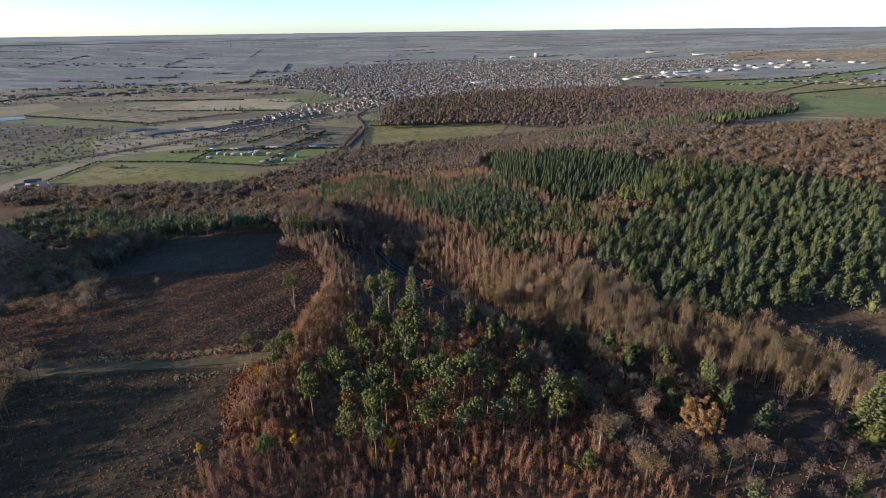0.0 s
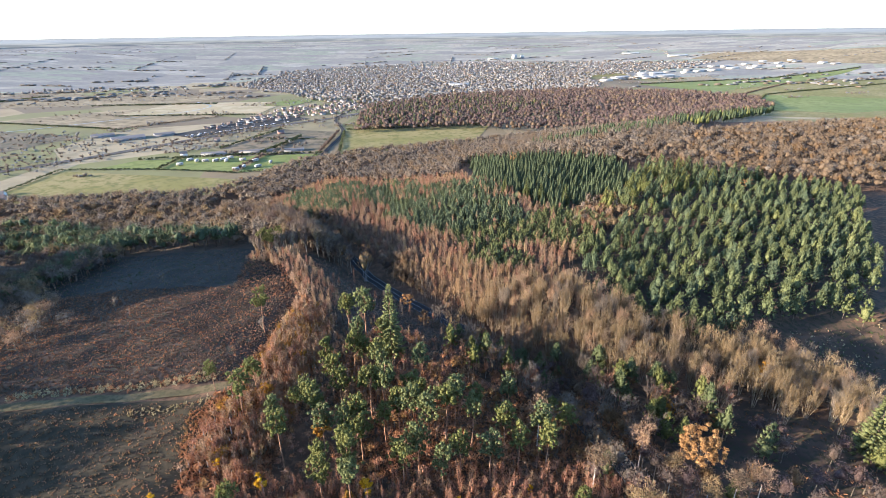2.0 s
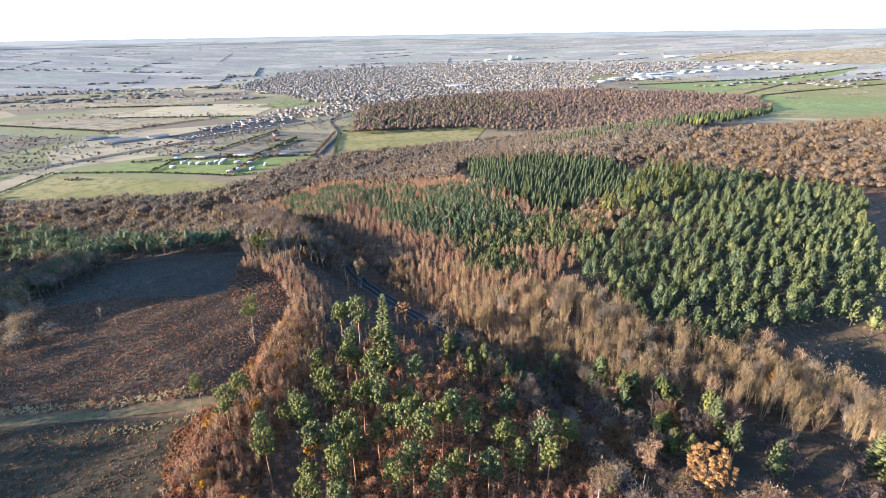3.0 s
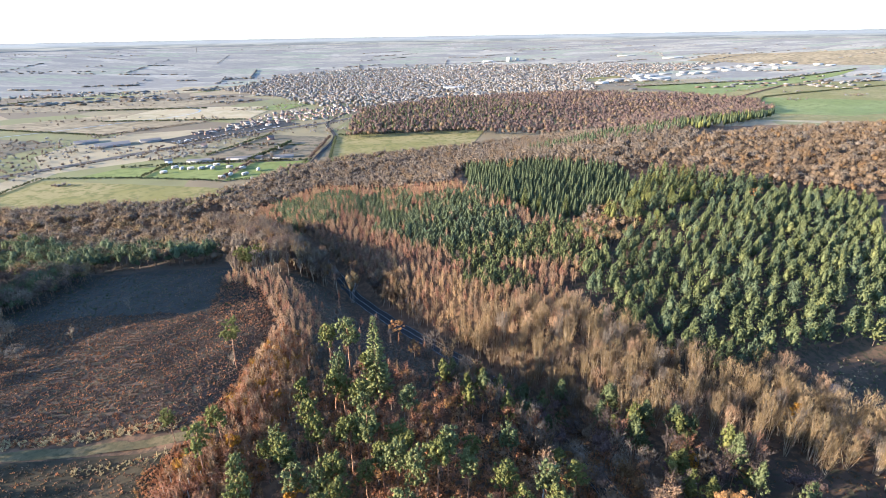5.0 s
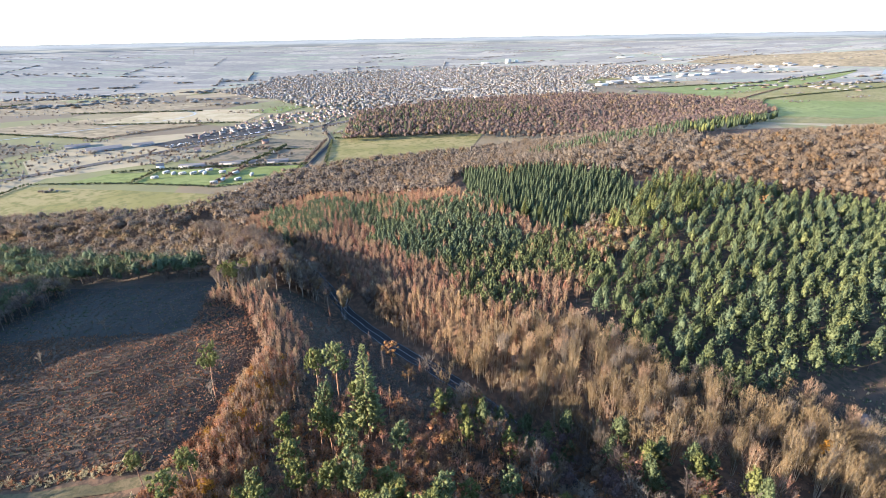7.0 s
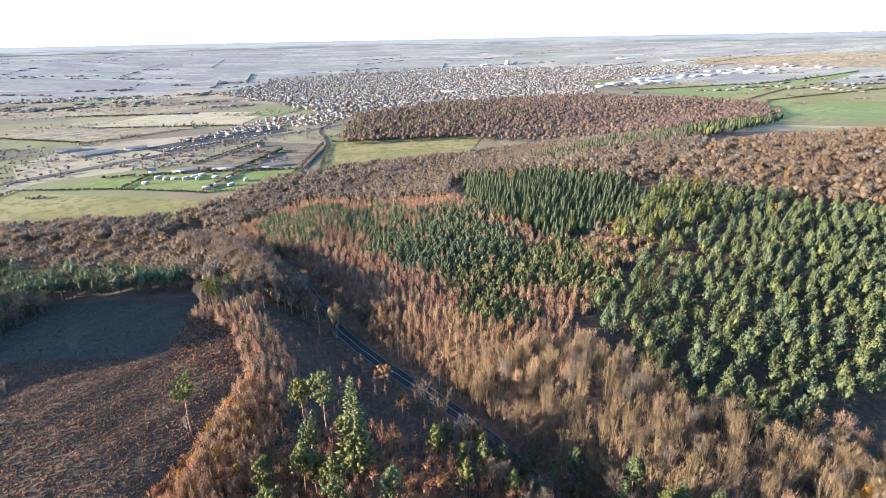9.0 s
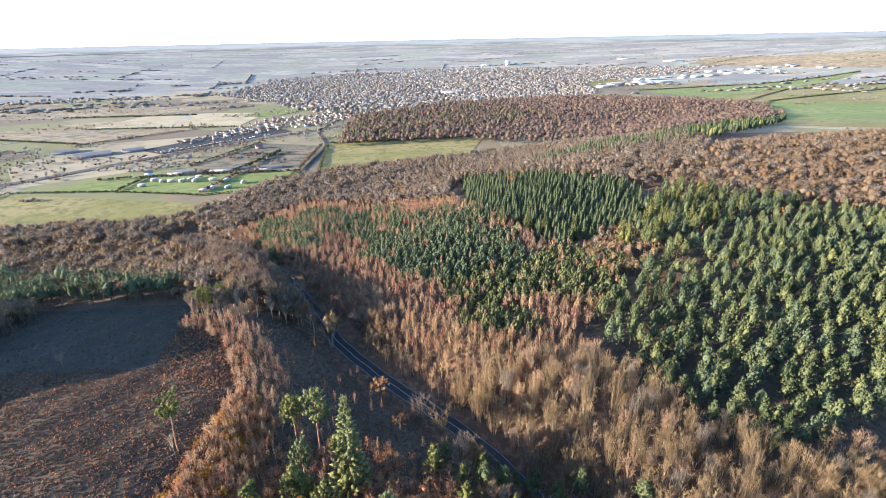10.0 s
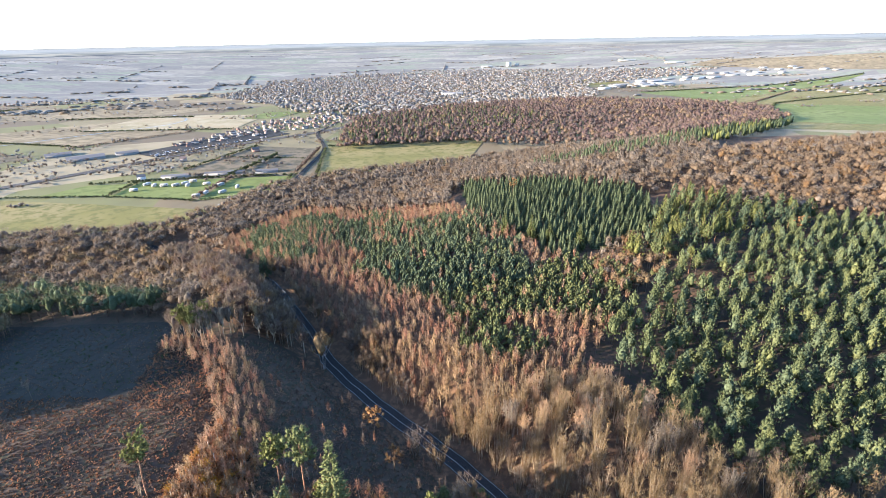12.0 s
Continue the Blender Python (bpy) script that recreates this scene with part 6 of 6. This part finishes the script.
# works and warehouses
def warehouse(x, y, w, d, h, turn, wall, roof, label):
    k = math.hypot(x, y)
    k = k / far_dist(k)
    ob = new("warehouse")
    s = Soup()
    s.box(-w / 2, -d / 2, -1, w / 2, d / 2, h)
    part("wall", s, wall, ob)
    s = Soup()
    for sgn in (1, -1):
        s.quad((-w / 2 - 0.5, sgn * (d / 2 + 0.5), h), (w / 2 + 0.5, sgn * (d / 2 + 0.5), h), (w / 2 + 0.5, 0, h + d * 0.07), (-w / 2 - 0.5, 0, h + d * 0.07))
    for e in (-w / 2, w / 2):
        s.add([(e, -d / 2, h), (e, d / 2, h), (e, 0, h + d * 0.07)], [(0, 1, 2)])
    part("roof", s, roof, ob)
    s = Soup()
    s.box(-w * 0.2, -d / 2 - 0.1, -1, -w * 0.2 + 5, -d / 2 + 0.05, min(5, h * 0.7))
    part("loading_door", s, STEEL_GREY, ob)
    ob.matrix_basis = Matrix.Translation((x, y, float(ground(x, y)))) @ Matrix.Rotation(turn, 4, "Z") @ Matrix.Scale(k * 0.75, 4)
    tagged(ob, label, "warehouse", "industrial estate")


for i in range(34):
    t = i / 33
    x, y = np.interp(t, [0, 0.35, 0.6, 0.85, 1], [640, 860, 1100, 1400, 1560]), np.interp(t, [0, 0.35, 0.6, 0.85, 1], [1775, 1925, 2040, 2100, 1990])
    x, y = x + rng.normal(0, 26), y + rng.normal(0, 40)
    warehouse(x, y, rng.uniform(30, 70), rng.uniform(16, 30), rng.uniform(6, 10), 0.25 + rng.normal(0, 0.1), (STEEL_WHITE, STEEL_WHITE, STEEL_GREY)[i % 3], (STEEL_WHITE, STEEL_GREY)[i % 2],
              ("white steel warehouse on the industrial estate", "grey steel warehouse on the industrial estate")[i % 3 == 2])
for x, y, w, d, h in [(844, 1856, 110, 40, 10), (121, 1640, 80, 24, 10), (449, 2566, 36, 24, 34), (490, 2580, 26, 24, 22), (350, 2570, 80, 30, 12), (1160, 2420, 160, 40, 10), (1000, 2560, 150, 40, 9)]:
    warehouse(x, y, w, d, h, 0.1, STEEL_WHITE, STEEL_WHITE, "large white building standing over the town")
for x, y, w, d, t in [(-420, 775, 70, 34, 0.6), (-470, 800, 50, 26, 0.6), (-380, 800, 44, 24, 0.6), (-255, 655, 48, 12, 0.15), (-205, 664, 70, 12, 0.15), (-160, 668, 40, 12, 0.1)]:
    warehouse(x, y, w * 0.8, d, 4.0, t, STEEL_GREY, SLATE, "low grey sheds beside the railway")


# caravans, cars and railway masts
def caravan():
    ob = new("caravan")
    s = Soup()
    prof = [(-3.2, 0.5), (3.0, 0.5), (3.4, 1.2), (3.1, 2.5), (2.4, 2.75), (-2.8, 2.75), (-3.3, 2.0)]
    n = len(prof)
    v = [(x, y, z) for y in (-1.15, 1.15) for x, z in prof]
    f = []
    for i in range(n):
        j = (i + 1) % n
        f += [(i, j, j + n), (i, j + n, i + n)]
    f += [(0, i + 1, i) for i in range(1, n - 1)] + [(n, n + i, n + i + 1) for i in range(1, n - 1)]
    s.add(v, f)
    part("body", s, STEEL_WHITE, ob)
    for x in (-1.8, 0.6, 2.0):
        s = Soup()
        s.box(x - 0.45, -1.19, 1.5, x + 0.45, 1.19, 2.1)
        part("window", s, GLASS, ob)
    for y in (-1.05, 1.05):
        s = Soup()
        s.tube([(0, y - 0.1, 0.33), (0, y + 0.1, 0.33)], (0.33, 0.33), 8)
        part("wheel", s, RUBBER, ob)
    return tagged(ob, "white touring caravan on a green field", "caravan", "parked caravans")


first = caravan()
for i, (x, y) in enumerate([(-274, 601), (-271, 623), (-261, 617), (-251, 616), (-239, 616), (-226, 614), (-227, 630), (-192, 612), (-196, 582), (-202, 573), (-181, 584), (-172, 602), (-208, 617), (-232, 622)]):
    m = pose(x, y, float(ground(x, y)) + 0.35, 0, 0, 20 + 37 * (i % 3)) @ Matrix.Scale(1.15, 4)
    if i:
        copy_thing(first, m @ Matrix.Scale(1 / 1.15, 4))
    else:
        first.matrix_basis = m


def car():
    ob = new("car")
    s = Soup()
    s.box(-2.1, -0.88, 0.3, 2.1, 0.88, 0.95)
    part("body", s, CAR_PAINT, ob)
    s = Soup()
    v = [(-1.5, -0.8, 0.95), (1.1, -0.8, 0.95), (1.1, 0.8, 0.95), (-1.5, 0.8, 0.95), (-1.0, -0.65, 1.5), (0.4, -0.65, 1.5), (0.4, 0.65, 1.5), (-1.0, 0.65, 1.5)]
    s.add(v, [(4, 5, 6), (4, 6, 7), (0, 1, 5), (0, 5, 4), (1, 2, 6), (1, 6, 5), (2, 3, 7), (2, 7, 6), (3, 0, 4), (3, 4, 7)])
    part("cabin", s, GLASS, ob)
    return tagged(ob, "parked car in the car park by the railway", "car", "parked cars")


first = car()
spots = scatter([(-368, 802), (-332, 775), (-195, 930), (-248, 980)], 8.5, 850, 0.15, 0.8)
for i, (x, y) in enumerate(spots[:24]):
    m = pose(x, y, float(ground(x, y)) + 0.55, 0, 0, 45 + 90 * (i % 2))
    if i:
        copy_thing(first, m)
    else:
        first.matrix_basis = m


def mast():
    ob = new("railway_mast")
    s = Soup()
    s.tube([(0, 0, -0.5), (0, 0, 7.5)], (0.2, 0.15), 6)
    part("post", s, STEEL_GREY, ob)
    s = Soup()
    s.tube([(0, 0, 6.6), (6, 0, 6.9)], (0.1, 0.08), 4)
    part("arm", s, STEEL_GREY, ob)
    return tagged(ob, "grey overhead-line mast beside the railway", "mast", "railway masts")


first = mast()
seg = np.array(RAIL, float)
along = np.r_[0, np.cumsum(np.hypot(*np.diff(seg, axis=0).T))]
for i, a in enumerate(np.arange(60, along[-1] - 60, 45)):
    x, y = np.interp(a, along, seg[:, 0]), np.interp(a, along, seg[:, 1])
    x, y = x + 7.5 * (0.75 if i % 2 else -0.75), y - 7.5 * (0.65 if i % 2 else -0.65)
    m = pose(x, y, float(ground(x, y)) + 0.5, 0, 0, 140 + 180 * (i % 2))
    if i:
        copy_thing(first, m)
    else:
        first.matrix_basis = m
